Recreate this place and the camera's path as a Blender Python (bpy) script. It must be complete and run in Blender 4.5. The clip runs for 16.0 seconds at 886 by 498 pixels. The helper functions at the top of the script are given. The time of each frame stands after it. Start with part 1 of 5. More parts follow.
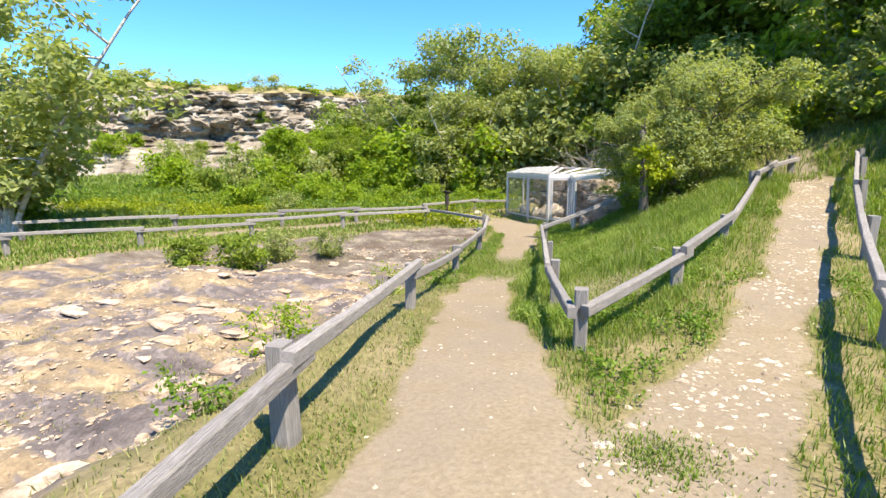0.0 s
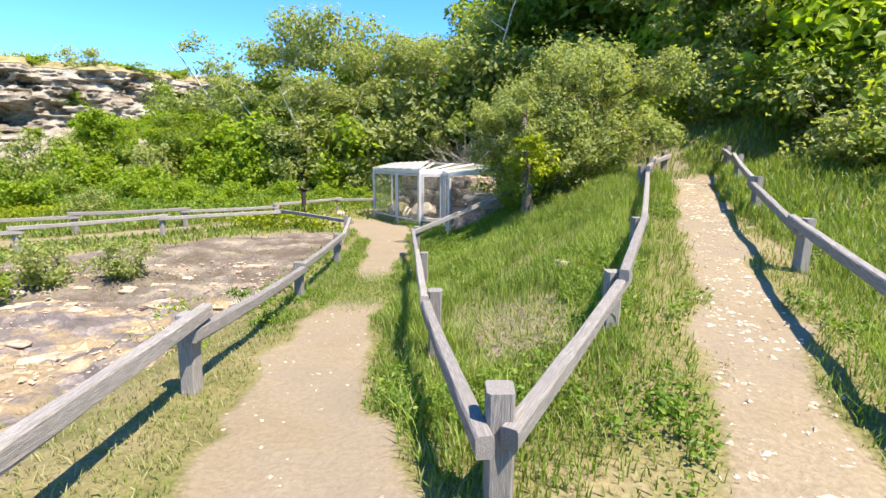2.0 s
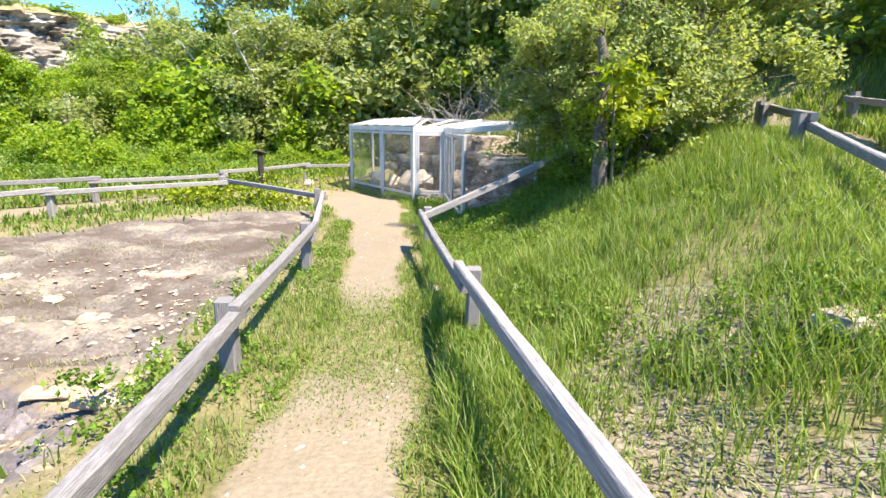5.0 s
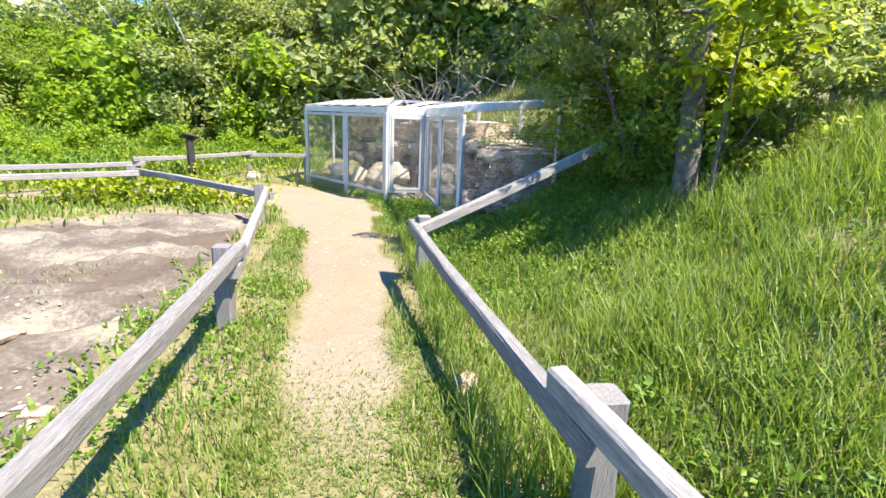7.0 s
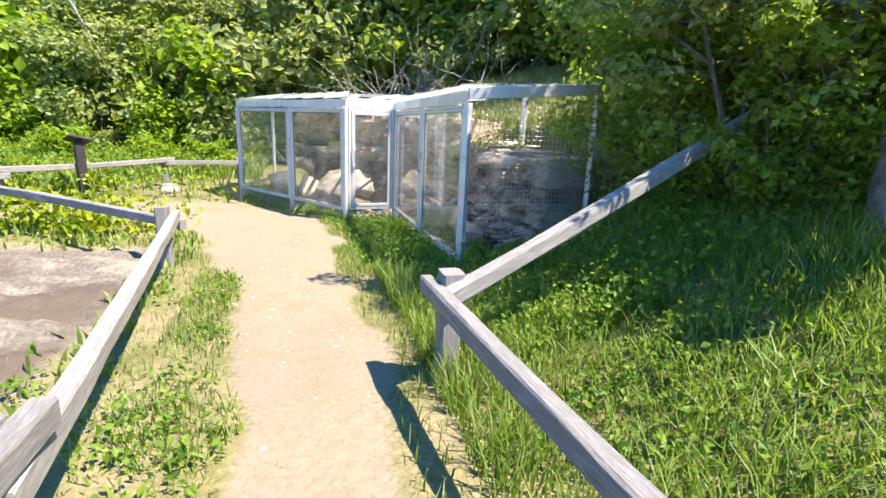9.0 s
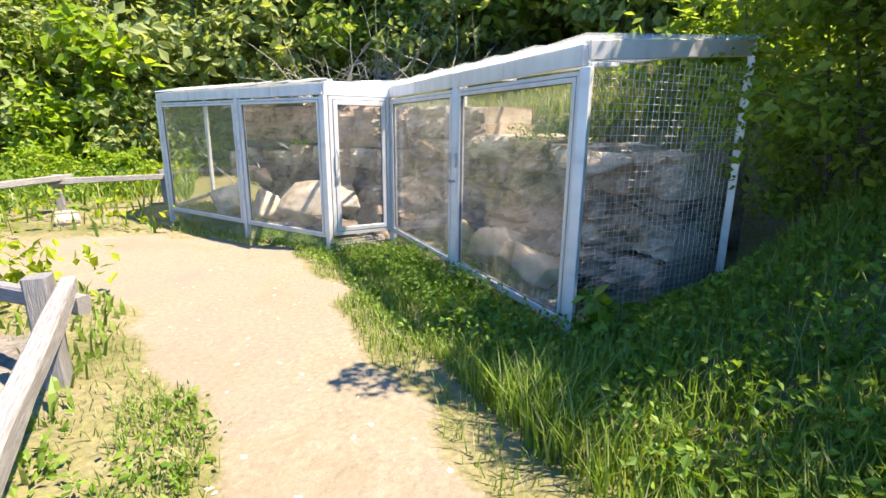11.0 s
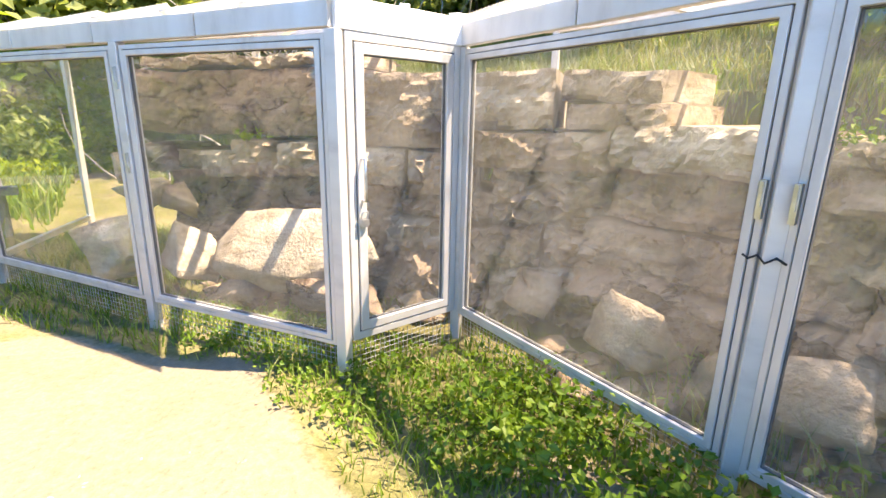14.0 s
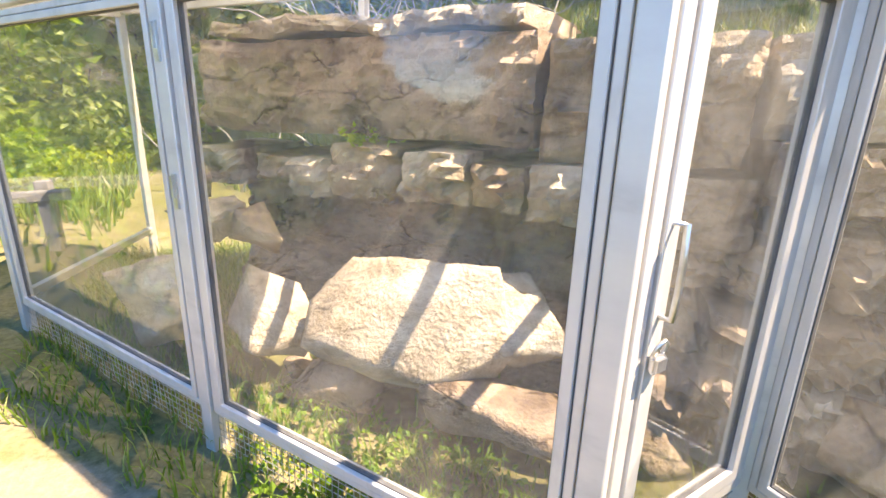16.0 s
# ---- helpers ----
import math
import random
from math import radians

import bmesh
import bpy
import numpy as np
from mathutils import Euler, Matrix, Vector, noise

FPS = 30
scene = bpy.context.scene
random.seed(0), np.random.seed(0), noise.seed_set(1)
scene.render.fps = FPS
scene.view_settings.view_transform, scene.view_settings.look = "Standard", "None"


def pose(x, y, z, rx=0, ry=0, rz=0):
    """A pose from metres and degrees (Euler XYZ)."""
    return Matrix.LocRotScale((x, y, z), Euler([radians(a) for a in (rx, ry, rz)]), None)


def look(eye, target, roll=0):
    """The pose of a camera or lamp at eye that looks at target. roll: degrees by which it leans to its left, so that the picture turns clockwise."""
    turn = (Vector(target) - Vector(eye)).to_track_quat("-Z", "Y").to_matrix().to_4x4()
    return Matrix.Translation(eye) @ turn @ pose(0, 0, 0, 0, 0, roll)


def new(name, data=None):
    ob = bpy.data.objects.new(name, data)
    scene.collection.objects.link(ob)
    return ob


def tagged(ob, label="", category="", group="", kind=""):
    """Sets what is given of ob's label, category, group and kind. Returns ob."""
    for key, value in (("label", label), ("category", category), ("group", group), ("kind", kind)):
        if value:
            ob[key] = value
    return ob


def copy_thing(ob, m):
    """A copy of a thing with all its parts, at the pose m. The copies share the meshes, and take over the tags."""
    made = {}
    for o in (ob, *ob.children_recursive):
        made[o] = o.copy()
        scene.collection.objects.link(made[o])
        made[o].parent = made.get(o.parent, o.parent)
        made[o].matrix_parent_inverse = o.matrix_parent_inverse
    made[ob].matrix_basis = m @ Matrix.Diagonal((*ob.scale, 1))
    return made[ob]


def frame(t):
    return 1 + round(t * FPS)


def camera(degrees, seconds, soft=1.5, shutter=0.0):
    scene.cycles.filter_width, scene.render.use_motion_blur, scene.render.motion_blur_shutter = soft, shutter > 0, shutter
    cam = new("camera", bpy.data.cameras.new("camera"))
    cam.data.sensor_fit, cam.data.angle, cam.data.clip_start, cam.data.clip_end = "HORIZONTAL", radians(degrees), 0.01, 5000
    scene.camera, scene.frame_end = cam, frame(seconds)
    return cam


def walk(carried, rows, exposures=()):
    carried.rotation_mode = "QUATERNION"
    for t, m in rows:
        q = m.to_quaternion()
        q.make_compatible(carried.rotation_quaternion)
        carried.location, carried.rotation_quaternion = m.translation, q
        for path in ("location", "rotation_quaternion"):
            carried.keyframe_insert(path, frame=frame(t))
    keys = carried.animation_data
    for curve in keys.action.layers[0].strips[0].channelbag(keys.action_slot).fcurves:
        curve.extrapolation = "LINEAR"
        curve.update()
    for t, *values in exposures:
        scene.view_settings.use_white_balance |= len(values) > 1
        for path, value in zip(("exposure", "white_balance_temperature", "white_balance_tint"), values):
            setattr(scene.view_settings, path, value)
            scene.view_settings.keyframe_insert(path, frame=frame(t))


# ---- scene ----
cam = camera(84.4, 16.0)
PATH = [
    (0, (2.89, -0.52, 2.699), (2.393, 1.385, 2.344), -0.6),
    (0.5, (2.864, 0.152, 2.651), (2.515, 2.096, 2.338), -0.3),
    (1, (2.831, 0.772, 2.623), (2.662, 2.745, 2.342), 0.1),
    (1.5, (2.793, 1.48, 2.57), (2.708, 3.448, 2.224), 0.2),
    (2, (2.738, 2.106, 2.515), (2.756, 4.073, 2.152), 0.5),
    (2.5, (2.608, 2.774, 2.495), (2.604, 4.734, 2.094), 0.4),
    (3, (2.452, 3.454, 2.42), (2.404, 5.406, 1.988), 0.3),
    (3.5, (2.269, 4.096, 2.401), (2.24, 6.048, 1.965), 0.4),
    (4, (2.094, 4.759, 2.354), (2.072, 6.704, 1.888), 0.4),
    (4.2, (2.035, 5.008, 2.346), (2.048, 6.951, 1.871), 0.4),
    (6.3, (1.747, 8.145, 1.899), (2.001, 10.064, 1.396), 2.3),
    (6.5, (1.712, 8.378, 1.896), (1.99, 10.295, 1.4), 2.4),
    (7, (1.591, 8.962, 1.875), (1.899, 10.871, 1.366), 2.5),
    (7.5, (1.525, 9.556, 1.841), (1.828, 11.463, 1.321), 2.5),
    (8, (1.466, 10.172, 1.771), (1.859, 12.063, 1.251), 2.6),
    (8.5, (1.421, 10.797, 1.75), (1.82, 12.693, 1.254), 2.7),
    (8.7, (1.419, 11.053, 1.733), (1.865, 12.941, 1.247), 2.7),
    (10.8, (0.879, 13.646, 1.566), (1.613, 15.439, 1.07), 0.5),
    (11, (0.907, 13.932, 1.58), (1.677, 15.714, 1.103), 0.5),
    (11.5, (0.915, 14.591, 1.562), (1.802, 16.322, 1.094), 0.9),
    (12, (0.962, 15.256, 1.551), (1.949, 16.93, 1.082), 1.1),
    (12.5, (1.019, 15.907, 1.572), (2.125, 17.501, 1.085), 1.1),
    (13, (1.025, 16.533, 1.578), (2.304, 17.981, 1.062), 1.2),
    (13.5, (1.076, 17.074, 1.591), (2.306, 18.571, 1.093), 1.2),
    (14, (1.063, 17.617, 1.543), (2.097, 19.248, 1.021), 1.1),
    (14.5, (1.087, 18.11, 1.619), (1.976, 19.827, 1.107), 1.1),
    (15, (1.201, 18.499, 1.598), (2.018, 20.247, 1.073), 1.2),
    (15.5, (1.221, 19.022, 1.575), (1.994, 20.781, 1.019), 1.3),
    (16, (1.191, 19.428, 1.565), (2.003, 21.163, 0.991), 1.6),
]
walk(cam, [(t, look(eye, target, roll)) for t, eye, target, roll in PATH], ((0, 1.72, 7150, 12), (4, 2.0, 6900, 13), (7, 2.2, 6700, 12), (11, 2.2, 7000, 14), (13, 2.5, 8200, 17), (16, 2.6, 8200, 18)))

# ---- sky and sun ----
SUN = Vector((0.46, -0.36, 1.0)).normalized()
world = bpy.data.worlds.new("sky")
scene.world = world
world.use_nodes = True
wn = world.node_tree.nodes
sky = wn.new("ShaderNodeTexSky")
sky.sky_type, sky.sun_disc = "NISHITA", False
sky.sun_elevation = math.asin(SUN.z)
sky.sun_rotation = math.atan2(SUN.x, SUN.y)
sky.air_density, sky.dust_density, sky.ozone_density, sky.altitude = 1.0, 0.0, 9.0, 2500
clear = wn.new("ShaderNodeHueSaturation")
clear.inputs["Saturation"].default_value = 1.16
world.node_tree.links.new(sky.outputs[0], clear.inputs["Color"])
world.node_tree.links.new(clear.outputs[0], wn["Background"].inputs[0])
wn["Background"].inputs[1].default_value = 0.135
sun = new("sun", bpy.data.lights.new("sun", "SUN"))
sun.data.energy, sun.data.angle, sun.data.color = 3.5, radians(0.53), (1.0, 0.94, 0.84)
sun.matrix_world = look((0, 0, 30), Vector((0, 0, 30)) - SUN)


# ---- materials ----
def node_mat(name, rough=0.8, metal=0.0, spec=0.3):
    m = bpy.data.materials.new(name)
    m.use_nodes = True
    b = m.node_tree.nodes["Principled BSDF"]
    b.inputs["Roughness"].default_value = rough
    b.inputs["Metallic"].default_value = metal
    b.inputs["Specular IOR Level"].default_value = spec
    return m, m.node_tree.nodes, m.node_tree.links, b


def noise_node(n, l, scale, detail=6, stretch=None, coord="Object", rough=0.6):
    tc = n.new("ShaderNodeTexCoord")
    out = tc.outputs[coord]
    if stretch:
        mp = n.new("ShaderNodeMapping")
        mp.inputs["Scale"].default_value = stretch
        l.new(out, mp.inputs[0])
        out = mp.outputs[0]
    t = n.new("ShaderNodeTexNoise")
    t.inputs["Scale"].default_value, t.inputs["Detail"].default_value = scale, detail
    t.inputs["Roughness"].default_value = rough
    l.new(out, t.inputs["Vector"])
    return t.outputs["Fac"]


def ramp(n, l, fac, stops):
    r = n.new("ShaderNodeValToRGB")
    e = r.color_ramp.elements
    while len(e) < len(stops):
        e.new(0.5)
    for el, (p, c) in zip(e, stops):
        el.position, el.color = p, (*c, 1)
    l.new(fac, r.inputs[0])
    return r.outputs[0]


def mix(n, l, fac, a, b, mode="MIX"):
    m = n.new("ShaderNodeMix")
    m.data_type, m.blend_type = "RGBA", mode
    for sock, v in ((m.inputs[0], fac), (m.inputs[6], a), (m.inputs[7], b)):
        if isinstance(v, (int, float)):
            sock.default_value = v
        elif isinstance(v, tuple):
            sock.default_value = (*v, 1)
        else:
            l.new(v, sock)
    return m.outputs[2]


def bump(n, l, b, height, strength, dist=0.02):
    k = n.new("ShaderNodeBump")
    k.inputs["Strength"].default_value, k.inputs["Distance"].default_value = strength, dist
    l.new(height, k.inputs["Height"])
    l.new(k.outputs[0], b.inputs["Normal"])


def leaf_mat(name, stops, trans=0.35, rough=0.5):
    m, n, l, b = node_mat(name, rough, 0, 0.35)
    g = n.new("ShaderNodeNewGeometry")
    c = ramp(n, l, g.outputs["Random Per Island"], stops)
    patch = noise_node(n, l, 0.9, 2)
    c = mix(n, l, patch, c, mix(n, l, 1.0, c, (0.72, 0.85, 0.7), "MULTIPLY"))
    l.new(c, b.inputs["Base Color"])
    tr = n.new("ShaderNodeBsdfTranslucent")
    l.new(mix(n, l, 1.0, c, (1.0, 1.0, 0.45), "MULTIPLY"), tr.inputs[0])
    ms = n.new("ShaderNodeMixShader")
    ms.inputs[0].default_value = trans
    l.new(b.outputs[0], ms.inputs[1])
    l.new(tr.outputs[0], ms.inputs[2])
    l.new(ms.outputs[0], n["Material Output"].inputs[0])
    return m


def rock_mat(name, light, mid, dark, scale=2.5, strata=6.0, cracks=0.5):
    m, n, l, b = node_mat(name, 0.9, 0, 0.2)
    big = noise_node(n, l, scale, 8)
    band = noise_node(n, l, 1.2, 6, (1.2, 1.2, strata))
    fine = noise_node(n, l, 38, 5)
    c = ramp(n, l, big, ((0.34, dark), (0.47, mid), (0.62, light)))
    c = mix(n, l, ramp(n, l, band, ((0.42, (0, 0, 0)), (0.6, (1, 1, 1)))), c, mix(n, l, 1.0, c, (0.78, 0.74, 0.7), "MULTIPLY"))
    c = mix(n, l, 0.35, c, mix(n, l, 1.0, c, ramp(n, l, fine, ((0.3, (0.45, 0.42, 0.4)), (0.7, (1.3, 1.3, 1.3)))), "MULTIPLY"))
    tc, mp, warp = n.new("ShaderNodeTexCoord"), n.new("ShaderNodeMapping"), n.new("ShaderNodeMix")
    mp.inputs["Scale"].default_value = (1.0, 1.0, 1.9)
    l.new(tc.outputs["Object"], mp.inputs[0])
    wn_ = n.new("ShaderNodeTexNoise")
    wn_.inputs["Scale"].default_value, wn_.inputs["Detail"].default_value = scale * 1.1, 5
    l.new(mp.outputs[0], wn_.inputs["Vector"])
    warp.data_type, warp.inputs[0].default_value = "RGBA", 0.3
    l.new(mp.outputs[0], warp.inputs[6])
    l.new(wn_.outputs["Color"], warp.inputs[7])
    crack = n.new("ShaderNodeTexVoronoi")
    crack.feature = "DISTANCE_TO_EDGE"
    crack.inputs["Scale"].default_value = scale * 0.62
    l.new(warp.outputs[2], crack.inputs["Vector"])
    gap = ramp(n, l, crack.outputs["Distance"], ((0.0, (0.16, 0.13, 0.11)), (0.012, (0.4, 0.36, 0.32)), (0.03, (1, 1, 1))))
    some = ramp(n, l, big, ((0.44, (cracks,) * 3), (0.56, (0, 0, 0))))
    c = mix(n, l, some, c, mix(n, l, 1.0, c, gap, "MULTIPLY"))
    l.new(c, b.inputs["Base Color"])
    h = n.new("ShaderNodeMath")
    h.operation = "ADD"
    l.new(band, h.inputs[0])
    h2 = n.new("ShaderNodeMath")
    h2.operation = "ADD"
    l.new(fine, h2.inputs[0])
    l.new(mix(n, l, some, (1, 1, 1), gap), h2.inputs[1])
    l.new(h2.outputs[0], h.inputs[1])
    bump(n, l, b, h.outputs[0], 0.65, 0.045)
    return m


def ground_mat():
    m, n, l, b = node_mat("ground_earth_and_sand", 0.95, 0, 0.15)
    at = n.new("ShaderNodeAttribute")
    at.attribute_name = "cover"
    sep = n.new("ShaderNodeSeparateColor")
    l.new(at.outputs["Color"], sep.inputs[0])
    patch = noise_node(n, l, 1.1, 6)
    fine = noise_node(n, l, 26, 6)
    grit = noise_node(n, l, 140, 3)
    soil = ramp(n, l, patch, ((0.32, (0.12, 0.12, 0.04)), (0.5, (0.19, 0.17, 0.075)), (0.68, (0.26, 0.21, 0.125))))
    soil = mix(n, l, 0.6, soil, mix(n, l, 1.0, soil, ramp(n, l, fine, ((0.3, (0.45, 0.45, 0.4)), (0.7, (1.4, 1.35, 1.3)))), "MULTIPLY"))
    sand = ramp(n, l, fine, ((0.25, (0.19, 0.15, 0.093)), (0.55, (0.265, 0.214, 0.14)), (0.8, (0.32, 0.268, 0.186))))
    trodden = noise_node(n, l, 0.55, 7, rough=0.7)
    sand = mix(n, l, ramp(n, l, trodden, ((0.42, (0, 0, 0)), (0.6, (0.6, 0.6, 0.6)))), sand, (0.205, 0.17, 0.13))
    sand = mix(n, l, ramp(n, l, patch, ((0.36, (0.5, 0.5, 0.5)), (0.5, (0, 0, 0)))), sand, (0.2, 0.155, 0.1))
    bed = noise_node(n, l, 1.0, 8, (0.7, 1.6, 1.0), rough=0.65)
    rock = ramp(n, l, bed, ((0.3, (0.1, 0.085, 0.08)), (0.47, (0.2, 0.175, 0.165)), (0.52, (0.29, 0.23, 0.15)), (0.64, (0.4, 0.31, 0.19))))
    rock = mix(n, l, 0.55, rock, mix(n, l, 1.0, rock, ramp(n, l, fine, ((0.3, (0.45, 0.43, 0.42)), (0.7, (1.35, 1.33, 1.3)))), "MULTIPLY"))
    chips = n.new("ShaderNodeTexVoronoi")
    chips.inputs["Scale"].default_value = 7
    tc = n.new("ShaderNodeTexCoord")
    l.new(tc.outputs["Object"], chips.inputs["Vector"])
    chip = ramp(n, l, chips.outputs["Color"], ((0.55, (0.62, 0.6, 0.58)), (0.9, (1.45, 1.42, 1.38))))
    rock = mix(n, l, 0.6, rock, mix(n, l, 1.0, rock, chip, "MULTIPLY"))
    wob = n.new("ShaderNodeMath")
    wob.operation = "MULTIPLY_ADD"
    l.new(fine, wob.inputs[0])
    wob.inputs[1].default_value = 0.5
    wob.inputs[2].default_value = -0.25

    def edge(chan):
        a = n.new("ShaderNodeMath")
        a.operation = "ADD"
        l.new(sep.outputs[chan], a.inputs[0])
        l.new(wob.outputs[0], a.inputs[1])
        return ramp(n, l, a.outputs[0], ((0.3, (0, 0, 0)), (0.65, (1, 1, 1))))

    c = mix(n, l, edge(2), soil, ramp(n, l, fine, ((0.32, (0.13, 0.1, 0.07)), (0.5, (0.24, 0.195, 0.14)), (0.68, (0.36, 0.3, 0.22)))))
    litter = ramp(n, l, fine, ((0.3, (0.11, 0.092, 0.072)), (0.5, (0.18, 0.155, 0.125)), (0.72, (0.29, 0.255, 0.205))))
    old = noise_node(n, l, 0.8, 8, (0.8, 1.5, 1.0), rough=0.72)
    litter = mix(n, l, ramp(n, l, old, ((0.42, (0.9, 0.9, 0.9)), (0.58, (0, 0, 0)))), litter, (0.1, 0.075, 0.055))
    litter = mix(n, l, ramp(n, l, old, ((0.55, (0, 0, 0)), (0.66, (0.8, 0.8, 0.8)))), litter, (0.33, 0.265, 0.175))
    rock = mix(n, l, edge(2), rock, litter)
    c = mix(n, l, edge(1), c, rock)
    c = mix(n, l, edge(0), c, sand)
    c = mix(n, l, 0.3, c, mix(n, l, 1.0, c, ramp(n, l, grit, ((0.3, (0.6, 0.58, 0.55)), (0.7, (1.25, 1.25, 1.25)))), "MULTIPLY"))
    l.new(c, b.inputs["Base Color"])
    bump(n, l, b, fine, 0.5, 0.025)
    return m


def wood_mat(name="weathered_grey_wood", light=(0.37, 0.35, 0.33), dark=(0.13, 0.12, 0.11)):
    m, n, l, b = node_mat(name, 0.85, 0, 0.2)
    grain = noise_node(n, l, 9, 8, (1, 14, 14), rough=0.7)
    blotch = noise_node(n, l, 3.0, 4)
    c = ramp(n, l, grain, ((0.3, dark), (0.5, tuple((a + d) / 2 for a, d in zip(light, dark))), (0.66, light)))
    c = mix(n, l, ramp(n, l, blotch, ((0.45, (0, 0, 0)), (0.7, (0.7, 0.7, 0.7)))), c, (0.22, 0.21, 0.19))
    inf = n.new("ShaderNodeObjectInfo")
    c = mix(n, l, 1.0, c, ramp(n, l, inf.outputs["Random"], ((0.0, (0.8, 0.79, 0.78)), (1.0, (1.1, 1.08, 1.05)))), "MULTIPLY")
    l.new(c, b.inputs["Base Color"])
    bump(n, l, b, grain, 0.6, 0.012)
    return m


def metal_mat():
    m, n, l, b = node_mat("dull_aluminium", 0.45, 0.4, 0.5)
    st = noise_node(n, l, 5, 7, (1, 1, 0.4))
    c = ramp(n, l, st, ((0.25, (0.44, 0.42, 0.38)), (0.45, (0.6, 0.575, 0.54)), (0.8, (0.68, 0.66, 0.63))))
    l.new(c, b.inputs["Base Color"])
    l.new(ramp(n, l, st, ((0.3, (0.6, 0.6, 0.6)), (0.7, (0.36, 0.36, 0.36)))), b.inputs["Roughness"])
    return m


def glass_mat():
    m = bpy.data.materials.new("dusty_glass")
    m.use_nodes = True
    n, l = m.node_tree.nodes, m.node_tree.links
    n.remove(n["Principled BSDF"])
    tr = n.new("ShaderNodeBsdfTransparent")
    tr.inputs[0].default_value = (0.95, 0.96, 0.95, 1)
    gl = n.new("ShaderNodeBsdfGlossy")
    gl.inputs["Roughness"].default_value = 0.03
    d1, d2, du = n.new("ShaderNodeBsdfDiffuse"), n.new("ShaderNodeBsdfTranslucent"), n.new("ShaderNodeMixShader")
    d1.inputs[0].default_value = d2.inputs[0].default_value = (0.8, 0.76, 0.7, 1)
    l.new(d1.outputs[0], du.inputs[1])
    l.new(d2.outputs[0], du.inputs[2])
    lw = n.new("ShaderNodeLayerWeight")
    lw.inputs[0].default_value = 0.5
    pw = n.new("ShaderNodeMath")
    pw.operation, pw.inputs[1].default_value = "POWER", 4.0
    l.new(lw.outputs["Facing"], pw.inputs[0])
    fr = n.new("ShaderNodeMath")
    fr.operation, fr.inputs[1].default_value, fr.inputs[2].default_value = "MULTIPLY_ADD", 0.8, 0.03
    l.new(pw.outputs[0], fr.inputs[0])
    a = n.new("ShaderNodeMixShader")
    l.new(fr.outputs[0], a.inputs[0])
    l.new(tr.outputs[0], a.inputs[1])
    l.new(gl.outputs[0], a.inputs[2])
    smear = noise_node(n, l, 5.0, 7)
    d = ramp(n, l, smear, ((0.35, (0.05, 0.05, 0.05)), (0.75, (0.1, 0.1, 0.1))))
    b2 = n.new("ShaderNodeMixShader")
    l.new(d, b2.inputs[0])
    l.new(a.outputs[0], b2.inputs[1])
    l.new(du.outputs[0], b2.inputs[2])
    l.new(b2.outputs[0], n["Material Output"].inputs[0])
    return m


def plain_mat(name, colour, rough=0.6, metal=0.0, vary=0.25, scale=12):
    m, n, l, b = node_mat(name, rough, metal, 0.3)
    f = noise_node(n, l, scale, 5)
    lo, hi = tuple(v * (1 - vary) for v in colour), tuple(min(1, v * (1 + vary)) for v in colour)
    l.new(ramp(n, l, f, ((0.3, lo), (0.7, hi))), b.inputs["Base Color"])
    bump(n, l, b, f, 0.2, 0.005)
    return m


def sheet_mat(name, milky, through_it):
    m, n, l, b = node_mat(name, 0.35, 0, 0.4)
    f = noise_node(n, l, 3, 5)
    l.new(ramp(n, l, f, ((0.3, (0.6, 0.6, 0.57)), (0.7, (0.78, 0.79, 0.79)))), b.inputs["Base Color"])
    tr, cl = n.new("ShaderNodeBsdfTranslucent"), n.new("ShaderNodeBsdfTransparent")
    tr.inputs[0].default_value = (0.85, 0.86, 0.84, 1)
    a, c = n.new("ShaderNodeMixShader"), n.new("ShaderNodeMixShader")
    a.inputs[0].default_value, c.inputs[0].default_value = milky, through_it
    l.new(b.outputs[0], a.inputs[1])
    l.new(tr.outputs[0], a.inputs[2])
    l.new(a.outputs[0], c.inputs[1])
    l.new(cl.outputs[0], c.inputs[2])
    l.new(c.outputs[0], n["Material Output"].inputs[0])
    return m


SHEET = sheet_mat("translucent_white_roofing", 0.5, 0.3)
CLEAR = sheet_mat("clear_corrugated_plastic", 0.7, 0.78)
GROUND = ground_mat()
WOOD = wood_mat()
ALU = metal_mat()
GLASS = glass_mat()
WHITE = plain_mat("white_coated_sheet", (0.74, 0.75, 0.75), 0.45, 0.0, 0.08, 4)
WIRE = plain_mat("galvanised_wire", (0.45, 0.45, 0.43), 0.5, 0.7)
DARK = plain_mat("dark_painted_post", (0.035, 0.03, 0.028), 0.55)
BOARD = plain_mat("pale_sign_board", (0.5, 0.44, 0.34), 0.5)
STEEL = plain_mat("bright_steel", (0.6, 0.6, 0.6), 0.3, 0.9)
GASKET_GAP = plain_mat("grey_rubber_and_gap_shade", (0.1, 0.1, 0.1), 0.6)
CABLE = plain_mat("black_rubber", (0.02, 0.02, 0.02), 0.5)
BARK = plain_mat("grey_brown_bark", (0.12, 0.1, 0.08), 0.9, 0, 0.5, 14)
PALEBARK = plain_mat("pale_birch_bark", (0.42, 0.4, 0.36), 0.85, 0, 0.4, 7)
TWIG = plain_mat("dry_grey_twig", (0.3, 0.26, 0.22), 0.9, 0, 0.3, 9)
ROCK = rock_mat("tan_sandstone", (0.6, 0.475, 0.35), (0.45, 0.345, 0.245), (0.26, 0.19, 0.13))
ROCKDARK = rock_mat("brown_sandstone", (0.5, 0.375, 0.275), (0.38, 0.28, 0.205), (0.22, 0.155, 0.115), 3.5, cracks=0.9)
